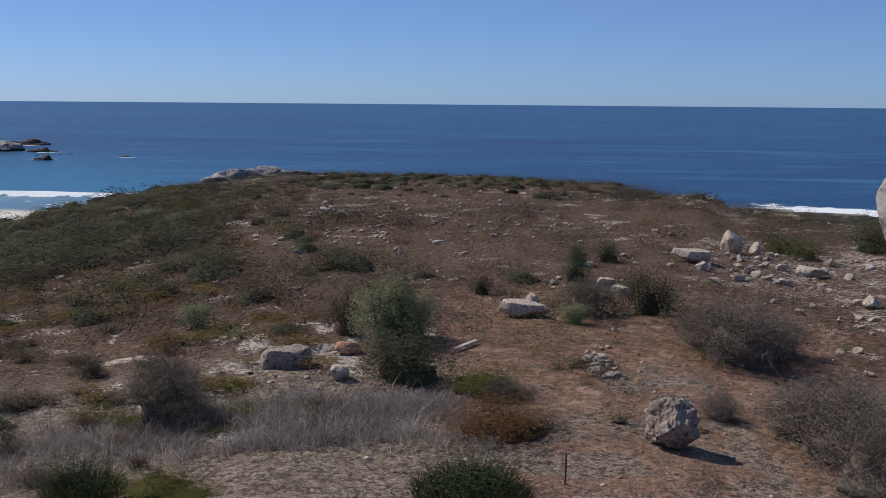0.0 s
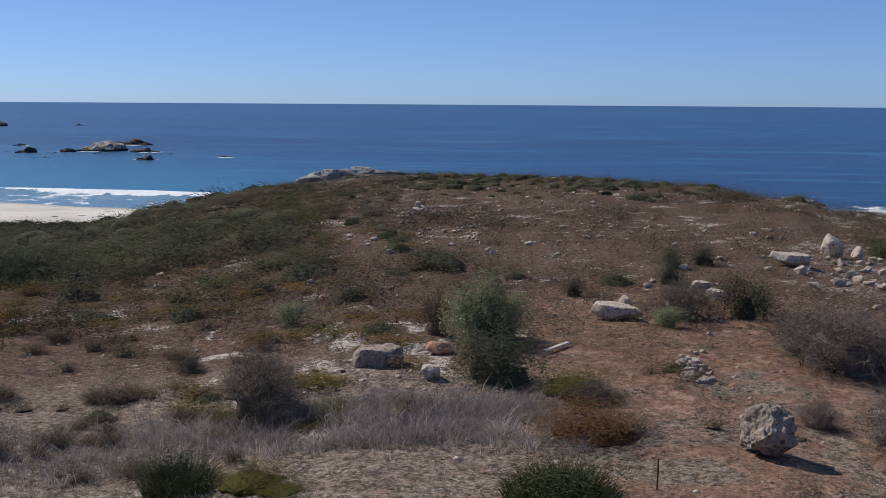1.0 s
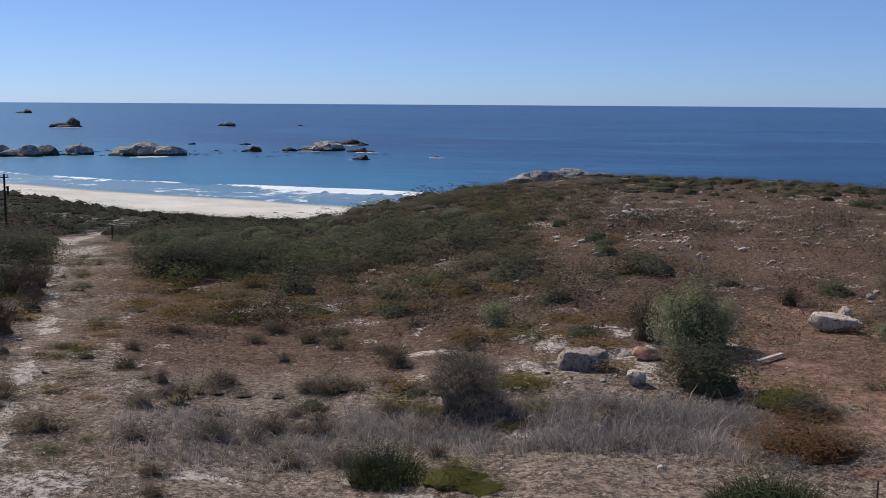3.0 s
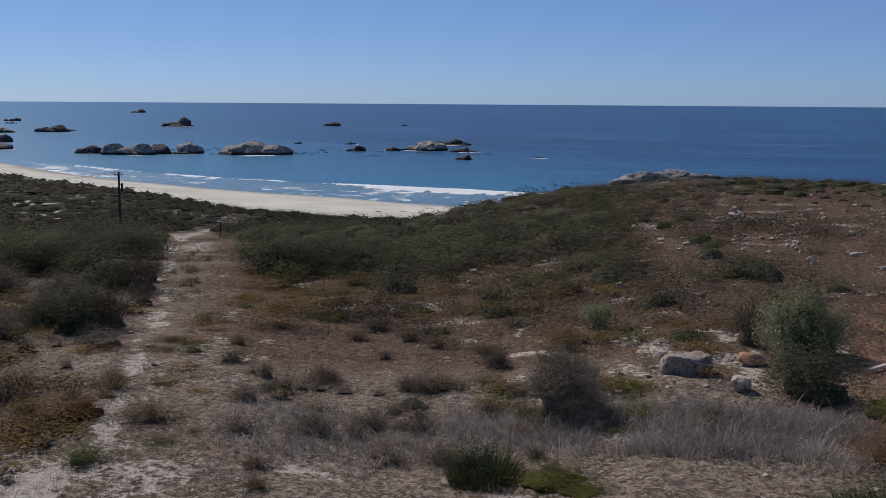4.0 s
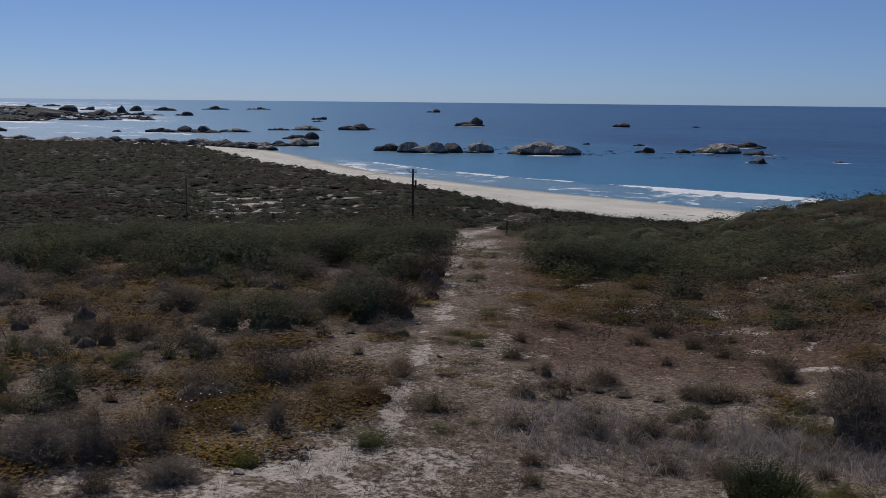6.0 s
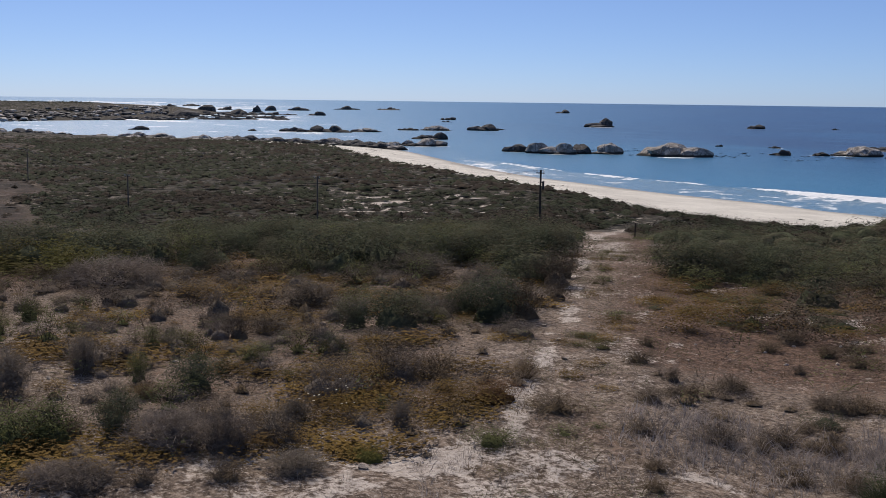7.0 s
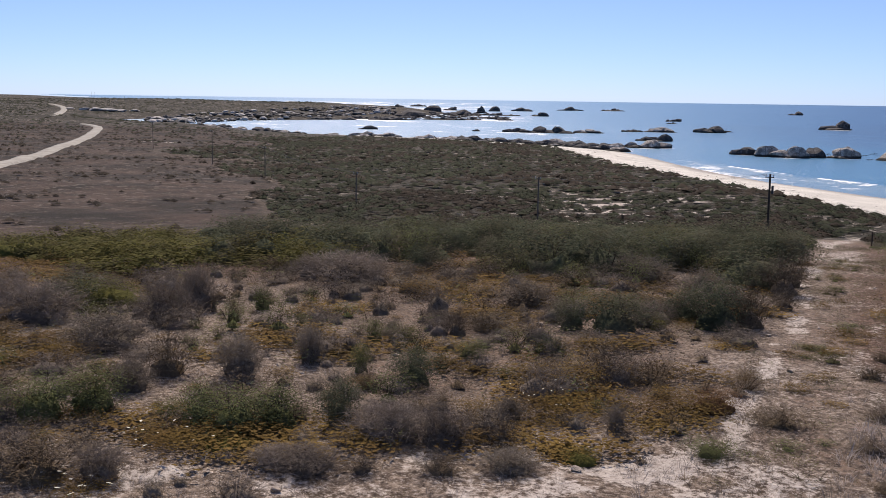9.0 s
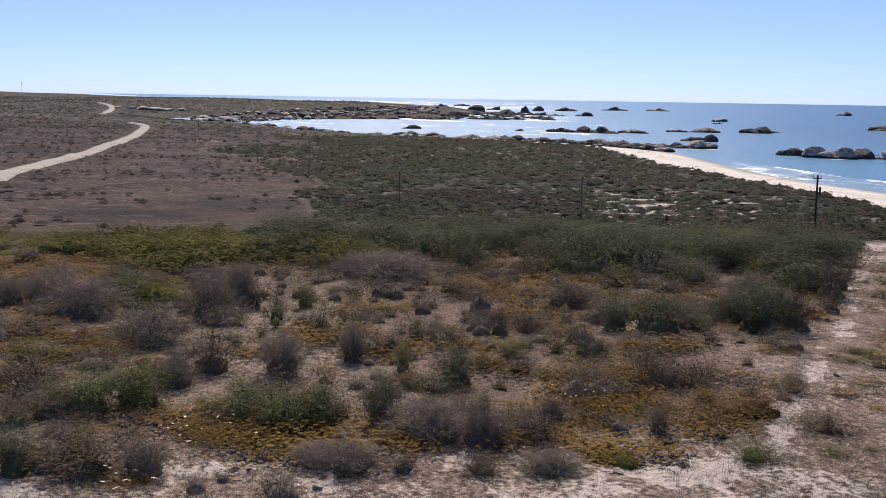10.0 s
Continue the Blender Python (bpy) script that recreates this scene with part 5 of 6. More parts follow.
LIMEMAT.at(14.9, 14.4, 1.15, 0.32, 1)
LIMEMAT.at(13.4, 14, 0.8, 0.12, 2)
TWIGGY.at(76.1, 29.3, 1.67, 0.95, 0)
TWIGGY.at(74.3, 26.8, 2.19, 0.98, 1)
GREEN.at(72.6, 28.9, 2.01, 0.92, 0)
LIMEMAT.at(71.0, 28.2, 2.13, 0.86, 0)
PURPLE.at(71.3, 22.9, 2.02, 0.89, 0)
TWIGGY.at(68.2, 25.9, 1.38, 1.12, 2)
TWIGGY.at(66.6, 27.4, 1.04, 1.26, 3)
HEATH.at(65.8, 27.2, 0.31, 0.63, 0)
OLIVE.at(64.8, 25.5, 0.56, 0.66, 0)
OLIVE.at(63.3, 27.0, 0.72, 0.66, 1)
OLIVE.at(61.3, 24.8, 0.44, 0.36, 0)
PURPLE.at(64.5, 19.7, 1.04, 0.86, 1)
HEATH.at(68.1, 19.9, 1.19, 0.85, 1)
PURPLE.at(70.1, 19.0, 0.96, 0.59, 2)
OLIVE.at(71.8, 17.9, 1.36, 0.84, 1)
OLIVE.at(74.6, 17.7, 1.45, 0.84, 2)
HEATH.at(77.1, 19.3, 1.46, 0.83, 2)
GREEN.at(78.0, 15.0, 0.72, 0.77, 1)
HEATH.at(74.7, 14.8, 1.58, 0.63, 3)
TWIGGY.at(71.7, 14.6, 0.84, 0.58, 4)
LIMEMAT.at(68.2, 17.2, 0.57, 0.34, 1)
OLIVE.at(66.8, 16.8, 0.96, 0.68, 3)
OLIVE.at(64.9, 16.4, 1.35, 0.83, 2)
FLOWER_MAT.at(68.1, 15.6, 1.46, 0.28, 0)
LIMEMAT.at(65.3, 15.6, 0.94, 0.19, 2)
FLOWER_MAT.at(72.6, 14.3, 1.08, 0.18, 1)
OLIVE.at(62.6, 16.5, 1.15, 0.73, 3)
GREEN.at(59.3, 16.5, 0.81, 0.81, 4)
PURPLE.at(60.8, 20.8, 0.64, 0.85, 3)
OLIVE.at(58.2, 20.0, 0.46, 0.67, 2)
GREEN.at(55.3, 18.8, 1.02, 0.76, 5)
OLIVE.at(55.9, 22.8, 0.90, 0.44, 4)
HEATH.at(53.1, 23.5, 0.81, 0.65, 4)
TWIGGY.at(56.6, 15.8, 1.48, 0.63, 5)
TWIGGY.at(53.8, 15.4, 0.97, 0.67, 6)
MAT.at(51.8, 17.1, 0.97, 0.33, 0)
HEATH.at(50.7, 15.4, 0.71, 0.56, 5)
PURPLE.at(50.2, 16.8, 0.58, 0.47, 4)
FLOWER_MAT.at(48.3, 17.1, 1.30, 0.44, 2)
REED.at(48.2, 21.6, 0.68, 0.54, 3)
GREEN.at(47.1, 24.6, 1.00, 0.78, 6)
GREEN.at(44.9, 24.6, 1.83, 0.98, 7)
LIMEMAT.at(42.6, 25.1, 0.55, 0.40, 3)
GREEN.at(41.3, 26.7, 1.13, 0.88, 8)
GREEN.at(39.7, 25.9, 1.64, 1.26, 9)
HEATH.at(38.2, 26.6, 1.52, 1.19, 6)
PURPLE.at(44.6, 16.5, 0.51, 0.48, 5)
OLIVE.at(39.6, 15.6, 0.84, 0.29, 5)
HEATH.at(36.3, 17.5, 1.22, 0.36, 7)
STRAW.at(38.0, 19.7, 0.88, 0.45, 0)
MAT.at(41.7, 17.6, 1.66, 0.40, 1)
REDMAT.at(39.5, 18.0, 1.02, 0.37, 0)
MAT.at(46.9, 18.9, 1.31, 0.55, 2)
HEATH.at(45.4, 19.5, 1.47, 0.83, 8)
HEATH.at(42.8, 19.6, 1.37, 0.57, 9)
PURPLE.at(43.8, 34.6, 2.61, 0.91, 6)
MAT.at(54.7, 29.1, 2.38, 0.55, 3)
MAT.at(52.1, 29.5, 2.05, 0.51, 4)
TWIGGY.at(58.9, 32.3, 3.04, 1.00, 7)
HEATH.at(62.5, 35.2, 1.57, 0.54, 10)
TWIGGY.at(60.9, 33.0, 1.06, 0.78, 8)
PURPLE.at(49.5, 28.0, 1.60, 0.72, 7)
PURPLE.at(54.0, 24.5, 0.78, 0.51, 8)
OLIVE.at(57.5, 22.8, 0.64, 0.53, 6)
HEATH.at(57.8, 18.7, 0.71, 0.31, 11)
MAT.at(58.1, 18.7, 0.71, 0.26, 5)
HEATH.at(61.6, 16.9, 0.75, 0.32, 12)
TWIGGY.at(61.0, 14.5, 1.09, 0.37, 9)
TWIGGY.at(62.8, 14.6, 0.84, 0.31, 10)
HEATH.at(58.1, 14.3, 0.55, 0.28, 13)
LIMEMAT.at(46.3, 14.9, 0.57, 0.25, 4)
PURPLE.at(50.1, 14.4, 1.00, 0.33, 9)
HEATH.at(53.9, 14.2, 0.81, 0.33, 14)
MAT.at(41.3, 25.3, 0.65, 0.31, 6)
HEATH.at(60.1, 21.9, 0.70, 0.45, 15)
OLIVE.at(52.4, 21.0, 0.80, 0.43, 7)
HEATH.at(51.7, 24.1, 1.07, 0.48, 16)
MAT.at(49.9, 24.4, 1.69, 0.30, 7)
HEATH.at(48.0, 37.8, 1.44, 0.80, 17)
GREEN.at(46.0, 38.7, 2.20, 1.23, 10)
GREEN.at(40.6, 42.7, 2.96, 1.35, 11)
OLIVE.at(42.0, 38.8, 1.97, 1.24, 8)
GREEN.at(37.3, 42.1, 2.66, 1.58, 12)
HEATH.at(36.5, 33.5, 1.71, 1.25, 18)
LIMEMAT.at(76.9, 22.1, 1.13, 0.43, 5)
HEATH.at(76.9, 24.8, 1.88, 0.46, 19)
MAT.at(73.4, 21.7, 1.24, 0.42, 8)
MAT.at(75.0, 27.2, 1.55, 0.32, 9)
HEATH.at(77.8, 17.4, 0.99, 0.42, 20)
PURPLE.at(77.9, 29.1, 1.11, 0.77, 10)
HEATH.at(22.1, 19.7, 0.86, 0.36, 0)
TWIGGY.at(18, 21.5, 0.51, 0.37, 1)
LIMEMAT.at(15.9, 17.8, 0.82, 0.24, 2)
LIMEMAT.at(10.2, 17.5, 1.01, 0.23, 3)
MAT.at(10.3, 20.6, 0.49, 0.23, 0)

GREEN.at(29.5, 37.5, 3.1, 1.4, 2)
MAT.at(25.2, 34.5, 1.7, 0.5, 0)
MAT.at(29.9, 33.7, 2.3, 0.5, 0)
HEATH.at(18.1, 21.6, 0.75, 0.48, 3)
GREEN.at(36.5, 46.2, 2.77, 1.31, 13)
GREEN.at(38.9, 51.9, 3.66, 1.72, 14)
HEATH.at(36.1, 35.7, 1.18, 0.86, 21)
GREEN.at(37.7, 34.5, 1.88, 0.97, 15)
HEATH.at(36.5, 30.1, 1.16, 0.71, 22)
PURPLE.at(40.4, 31.6, 1.55, 0.89, 11)
GREEN.at(41.5, 39.5, 2.79, 1.29, 16)
GREEN.at(43.2, 45.7, 2.98, 1.29, 17)
GREEN.at(29.4, 37.1, 2.22, 1.41, 18)
GREEN.at(27.3, 38.9, 2.33, 1.38, 19)
GREEN.at(30.0, 57.8, 2.53, 1.11, 20)
MAT.at(29.4, 25.9, 2.10, 0.79, 10)
MAT.at(27.0, 28.4, 2.30, 0.74, 11)

# strewn plants: the nearest few hundred of a kind are plants of their own
r = np.random.RandomState(21)


def strew(plant, x, y, wide, tall, cap, far_shapes, material, name, label, category="scrub"):
    """Sets the nearest plants singly and joins those beyond."""
    order = np.argsort(np.hypot(x, y))
    x, y, wide, tall = x[order], y[order], wide[order], tall[order]
    for k in range(min(cap, len(x))):
        plant.set(x[k], y[k], wide[k], tall[k], (k * 131.7) % 360, k)
    if len(x) > cap:
        stuff(name, far_shapes, x[cap:], y[cap:], wide[cap:], material, label, category, r, tall[cap:] / wide[cap:])


# grey-brown twiggy bushes over the near slopes
x, y, d, b = lay(13, 46, 20, 84, 260, r)
m = off_track(x, y, 0.4) & (value_noise(x, y, 4, 2, 1.2) > 0.42) & (smooth(28, 40, b) * 0.9 + 0.12 > r.rand(len(x)))
strew(TWIGGY, x[m], y[m], 0.6 + 0.8 * r.rand(m.sum()), 0.25 + 0.4 * r.rand(m.sum()), 130, variants(lambda q: stems(q, 44, 1.0, 0.55, 0.016, 7), 4, 304), M_TWIG, "dry_scrub", "leafless grey-brown scrub on the slope")
x, y, d, b = lay(22, 50, 34, 84, 240, r)
m = off_track(x, y, 0.5) & (value_noise(x, y, 5, 2, 3.2) > 0.48)
strew(PURPLE, x[m], y[m], 0.6 + 0.8 * r.rand(m.sum()), 0.28 + 0.4 * r.rand(m.sum()), 120, variants(lambda q: stems(q, 44, 1.0, 0.5, 0.016, 7), 4, 324), M_TWIG_PURPLE, "purple_scrub", "purplish leafless scrub on the slope")

# the close cover of rounded bushes on the slope beside the track
x, y, d, b = lay(14.5, 34, 34, 80, 1000, r)
gap = value_noise(x, y, 2.2, 2, 7.3)
m = off_track(x, y, 0.7) & (gap > 0.40) & (smooth(14, 19, d) * 0.75 + 0.25 > r.rand(len(x)))
taken = list(SET)
for a, c, q in zip(x[m], y[m], r.rand(m.sum())):
    wide = 0.4 + 0.7 * r.rand() ** 1.6
    if any((a - e) ** 2 + (c - g) ** 2 < (0.42 * (wide + f)) ** 2 for e, g, f in taken):
        continue
    taken.append((a, c, wide))
    plant = PURPLE if q < 0.16 else TWIGGY if q < 0.28 else HEATH if q < 0.68 else OLIVE if q < 0.80 else MAT
    plant.set(a, c, wide, wide * (0.5 + 0.2 * r.rand()) * (0.4 if plant is MAT else 1.0), q * 3000 % 360, int(q * 900))

x, y, d, b = lay(12.8, 21, 50, 81, 200, r)
for a, c, q in zip(x, y, r.rand(len(x))):
    wide = 0.3 + 0.45 * r.rand()
    if any((a - e) ** 2 + (c - g) ** 2 < (0.50 * (wide + f)) ** 2 for e, g, f in taken):
        continue
    taken.append((a, c, wide))
    plant = HEATH if q < 0.45 else PURPLE if q < 0.65 else OLIVE if q < 0.78 else TWIGGY if q < 0.88 else MAT
    plant.set(a, c, wide, wide * (0.42 + 0.2 * r.rand()) * (0.4 if plant is MAT else 1.0), q * 3000 % 360, int(q * 900))

r_mid = np.random.RandomState(55)
x, y, d, b = lay(18, 33, 47, 78, 170, r_mid)
for a, c, q in zip(x, y, r_mid.rand(len(x))):
    wide = 0.5 + 0.5 * r_mid.rand()
    if any((a - e) ** 2 + (c - g) ** 2 < (0.40 * (wide + f)) ** 2 for e, g, f in taken):
        continue
    taken.append((a, c, wide))
    plant = PURPLE if q < 0.3 else HEATH if q < 0.62 else OLIVE if q < 0.80 else TWIGGY
    plant.set(a, c, wide, wide * (0.55 + 0.3 * r_mid.rand()), q * 3000 % 360, int(q * 900))

# dark bushes: the belt along the brow, the left flank of the hilltop and its far edge
x1, y1, d1, b1 = lay(36, 84, 12, 66, 1250, r)
dens = smooth(36, 44, d1) * smooth(14, 26, b1) * (1 - 0.85 * smooth(51, 58, b1))
dens = np.maximum(dens, smooth(32, 42, d1) * smooth(9, 15, b1) * 0.85) * np.where((b1 < 13.5) & (d1 > 74), 0, 1)
m1 = off_track(x1, y1, 1.2) & (dens * 1.6 * smooth(0.3, 0.62, value_noise(x1, y1, 7, 3, 5.1)) > r.rand(len(x1)))
x2, y2, d2, b2 = lay(58, 94, -14, 16, 900, r)
m2 = (0.75 * smooth(58, 76, d2) * (0.3 + value_noise(x2, y2, 8, 2, 6.1)) > r.rand(len(x2))) & ~((b2 > 7.2) & (d2 > 74))
x3, y3, d3, b3 = lay(30, 78, -7, 14, 200, r)
m3 = value_noise(x3, y3, 9, 2, 4.8) > 0.5
x1, y1, m1 = np.concatenate([x1, x3]), np.concatenate([y1, y3]), np.concatenate([m1, m3])
x3, y3, d3, b3 = lay(24, 44, 22, 50, 260, r)
m3 = off_track(x3, y3, 1.5) & (value_noise(x3, y3, 6, 2, 8.8) > 0.6) & (d3 > 30)
gx3 = np.concatenate([x1[m1], x2[m2], x3[m3]])
gy3 = np.concatenate([y1[m1], y2[m2], y3[m3]])
gd = np.hypot(gx3, gy3)
gw = (1.2 + 2.1 * r.rand(len(gx3)) ** 1.5) * np.where((gx3 > -20) & (gd > 56), 0.5, 1.0)
gh = gw * (0.42 + 0.28 * r.rand(len(gx3))) * np.where(gx3 > -14, 0.55, 1.0) * np.where((gd > 50) & (gx3 > -24) & (gx3 < -10), 0.6, 1.0)
gh = np.minimum(gh, np.where((gx3 < -24) & (gx3 > -34), np.interp(gd, [30, 45, 60, 84], [1.5, 1.3, 1.1, 0.8]), np.interp(gd, [30, 45, 60, 72, 84], [1.5, 1.3, 1.0, 0.6, 0.32])) * (0.75 + 0.4 * r.rand(len(gd))))
BELT = variants(lambda q: both(mound(q, 0.44, 0.76, 2, 0.45), leaves(q, 240, 0.58, 1.0, 0.042, 11, inner=0.0)), 6, 500)
strew(GREEN, gx3, gy3, gw, gh, 200, BELT, M_GREEN, "dark_scrub", "dense dark green scrub along the brow")
x, y, d, b = lay(30, 80, 10, 60, 560, r)
m = off_track(x, y, 1.0) & (value_noise(x, y, 7, 2, 2.7) > 0.5)
strew(OLIVE, x[m], y[m], 0.9 + 1.1 * r.rand(m.sum()), (0.45 + 0.45 * r.rand(m.sum())) * (1 - 0.6 * smooth(44, 68, d[m])), 120, variants(lambda q: both(mound(q, 0.36, 0.6, 2), leaves(q, 260, 0.58, 1.0, 0.05, 12, inner=0.0)), 4, 520), M_OLIVE, "olive_scrub", "olive scrub among darker bushes")

x, y, d, b = lay(24, 70, -20, 25, 1900, r)
m = (value_noise(x, y, 5, 2, 8.2) + 0.25 * smooth(2, 16, b) + 0.06 * smooth(30, 50, d) > 0.60)
stuff("hill_scrub", variants(lambda q: both(stems(q, 7, 0.72, 0.56, 0.010, 4), leaves(q, 210, 0.58, 1.0, 0.05, 13, inner=0.05)), 5, 530), x[m], y[m], 0.6 + 0.9 * r.rand(m.sum()), M_HILL, "low dark scrub on the flank of the hill", "scrub", r, 0.4 + 0.25 * r.rand(m.sum()))
# single dark domes over the flank of the hill
x, y, d, b = lay(27, 64, 6, 31, 150, r)
domes = []
for a, c, q in zip(x, y, r.rand(len(x))):
    wide = 1.0 + 1.1 * r.rand()
    if not off_track(a, c, 1.5) or any((a - e) ** 2 + (c - g) ** 2 < (0.6 * (wide + f)) ** 2 for e, g, f in domes):
        continue
    domes.append((a, c, wide))
    (GREEN if q < 0.45 else OLIVE if q < 0.6 else HEATH).set(a, c, wide, wide * (0.36 + 0.12 * r.rand()), q * 3600 % 360, int(q * 1000))
# brown bushes between the green ones
x, y, d, b = lay(26, 84, -12, 84, 1700, r)
m = off_track(x, y, 0.8) & (value_noise(x, y, 6, 2, 7.7) > 0.5) & (smooth(6, 14, b) * 0.55 + 0.45 > r.rand(len(x)))
stuff("brown_scrub", variants(lambda q: both(stems(q, 8, 0.72, 0.56, 0.010, 4), leaves(q, 170, 0.58, 1.0, 0.055, 13, 0.4, 0.05)), 5, 550), x[m], y[m], 0.7 + 0.8 * r.rand(m.sum()), M_BROWN, "brown scrub among the green bushes", "scrub", r, (0.4 + 0.25 * r.rand(m.sum())) * (1 - 0.5 * smooth(46, 68, d[m])))
# low brown heath
x, y, d, b = lay(15, 92, -24, 84, 15000, r)
cover = np.where(b < 34, smooth(15.5, 21, d), 1.05 * smooth(14.2, 17.5, d) * (1 - 0.5 * smooth(36, 50, d)))
m = off_track(x, y, 0.2) & (cover * (0.25 + 1.1 * value_noise(x, y, 3, 3, 4.4)) > 0.25 + 0.75 * r.rand(len(x)))
m |= (r.rand(len(x)) < 0.10) & off_track(x, y, 0.2)
hw = 0.4 + 0.6 * r.rand(m.sum()) ** 1.5
hx, hy, ht = x[m], y[m], hw * (0.3 + 0.3 * r.rand(m.sum()))
TUFTS = variants(lambda q: both(blades(q, 6, 0.7, 0.40, 0.018, 1.1), leaves(q, 42, 0.58, 1.05, 0.066, 9, 0.45, 0.0)), 6, 540)
kind = r.rand(len(hx)) * 0.6 + 0.4 * value_noise(hx, hy, 5, 2, 3.9)
one, two = kind < 0.55, (kind >= 0.55) & (kind < 0.72)
strew(HEATH, hx[one], hy[one], hw[one], ht[one], 110, TUFTS, M_BROWN, "brown_heath", "low brown heath scrub over the hilltop")
stuff("olive_heath", TUFTS, hx[two], hy[two], 1.1 * hw[two], M_OLIVE, "low olive heath scrub over the hilltop", "scrub", r, ht[two] / hw[two])
two = kind >= 0.72
stuff("grey_heath", TUFTS, hx[two], hy[two], hw[two], M_TWIG, "low grey dead scrub over the hilltop", "scrub", r, ht[two] / hw[two])

x, y, d, b = lay(14, 27, 13, 33, 46, r)
for k in range(len(x)):
    HEATH.set(x[k], y[k], 0.4 + 0.5 * r.rand(), 0.16 + 0.2 * r.rand(), k * 47.0, k, light=False)
x, y, d, b = lay(18.5, 42, 6, 33, 260, r)
for k in range(len(x)):
    if value_noise(x[k], y[k], 5, 2, 2.2) > 0.46 and off_track(x[k], y[k], 0.3):
        (MAT if k % 3 else LIMEMAT if k % 2 else GREEN).set(x[k], y[k], 0.6 + 0.8 * r.rand(), 0.12 + 0.2 * r.rand(), k * 53.0, k)
x, y, d, b = lay(22, 76, -20, 22, 4600, r)
m = value_noise(x, y, 3.5, 3, 6.6) > 0.46
hw = 0.5 + 0.6 * r.rand(m.sum())
kind = r.rand(m.sum())
hx, hy = x[m], y[m]
for name, material, lo, hi, label in [("hill_heath", M_HILL, 0.0, 0.6, "low dark heath over the hilltop"), ("russet_heath", M_RED, 0.6, 0.75, "low russet heath over the hilltop"), ("green_heath", M_OLIVE, 0.75, 1.1, "low green heath over the hilltop")]:
    k = (kind >= lo) & (kind < hi)
    stuff(name, TUFTS, hx[k], hy[k], hw[k], material, label, "heath", r, 0.28 + 0.2 * r.rand(k.sum()))
# yellow and lime mats
x, y, d, b = lay(15, 46, 34, 84, 900, r)
m = off_track(x, y, 0.6) & (value_noise(x, y, 6, 2, 9.1) > 0.47)
strew(MAT, x[m], y[m], 0.7 + 1.2 * r.rand(m.sum()), 0.12 + 0.18 * r.rand(m.sum()), 50, variants(lambda q: leaves(q, 170, 0.6, 1.0, 0.085, 16, 0.5), 4, 466), M_MAT, "succulent_cover", "yellow-brown succulent cover")
x, y, d, b = lay(33, 52, 60, 86, 420, r)
m = value_noise(x, y, 8, 2, 3.1) > 0.38
strew(LIMEMAT, x[m], y[m], 1.4 + 1.6 * r.rand(m.sum()), 0.3 + 0.65 * r.rand(m.sum()) ** 1.5, 60, variants(lambda q: both(mound(q, 0.44, 0.75, 2), leaves(q, 300, 0.58, 1.0, 0.05, 16, 0.5)), 4, 484), M_LIME, "yellow_green_cover", "yellow-green succulent cover along the brow")

# dead grass
GRASS = variants(lambda q: blades(q, 18, 0.24, 0.14, 0.009, 0.9), 6, 560)
x, y, d, b = lay(11.5, 34, -24, 84, 15000, r)
band = np.exp(-((d - 16.7) / 1.5) ** 2) * smooth(-6, 0, b) * (1 - smooth(30, 36, b))
thick = 0.3 - 0.17 * (b < 33) + 1.5 * band - 0.3 * smooth(18, 26, d)
thick = np.where(b < -1, thick * 0.8, thick)
m = off_track(x, y, -0.4) & (thick * (0.35 + 1.2 * value_noise(x, y, 1.6, 3, 6.4)) > r.rand(len(x)))
stuff("dead_grass", GRASS, x[m], y[m], 0.4 + 0.5 * r.rand(m.sum()) + 0.6 * band[m], M_GRASS, "dead grey grass over sandy ground", "grass", r)
x, y, d, b = lay(14.9, 18.6, -3, 30, 2600, r)
m = (value_noise(x, y, 2.2, 3, 3.4) > 0.44) & (np.abs(d - 16.7) < 0.7 + 1.2 * value_noise(x, y, 3, 2, 1.6)) & (smooth(26, 8, b) * 0.7 + 0.3 > r.rand(len(x)))
stuff("pale_grass", GRASS, x[m], y[m], 0.8 + 0.7 * r.rand(m.sum()), M_GRASS, "thick band of silvery dead grass", "grass", r)
x, y, d, b = lay(11.5, 40, -24, 84, 5200, r)
m = ((value_noise(x, y, 2.4, 3, 2.4) > 0.5) & (r.rand(len(x)) > smooth(20, 32, d) * 0.7)) | ~off_track(x, y, -0.8)
stuff("straw_grass", GRASS, x[m], y[m], 0.35 + 0.5 * r.rand(m.sum()), M_STRAW, "straw-coloured dry grass in tufts", "grass", r)

x, y, d, b = lay(12, 70, 26, 44, 9000, r)
across, along = trail_offset(x, y)
m = (np.abs(across) < 0.42 + 0.006 * d) & (value_noise(x, y, 1.2, 2, 5.9) > 0.38)
stuff("track_grass", GRASS, x[m], y[m], 0.18 + 0.3 * r.rand(m.sum()), M_OLIVE, "short olive grass between the wheel ruts", "grass", r)

x, y, d, b = lay(12, 66, 24, 46, 8000, r)
across, along = trail_offset(x, y)
m = (np.abs(across) < 1.0 + 0.01 * d) & (value_noise(x, y, 1.6, 3, 4.7) > 0.42)
half = r.rand(m.sum()) < 0.5
tx, ty, tw = x[m], y[m], 0.2 + 0.42 * r.rand(m.sum())
stuff("track_weeds", TUFTS, tx[half], ty[half], tw[half], M_HILL, "low brown weeds growing in the sandy track", "weeds", r, 0.25 + 0.2 * r.rand(half.sum()))
stuff("track_weeds", TUFTS, tx[~half], ty[~half], tw[~half], M_OLIVE, "low olive weeds growing in the sandy track", "weeds", r, 0.2 + 0.15 * r.rand((~half).sum()))

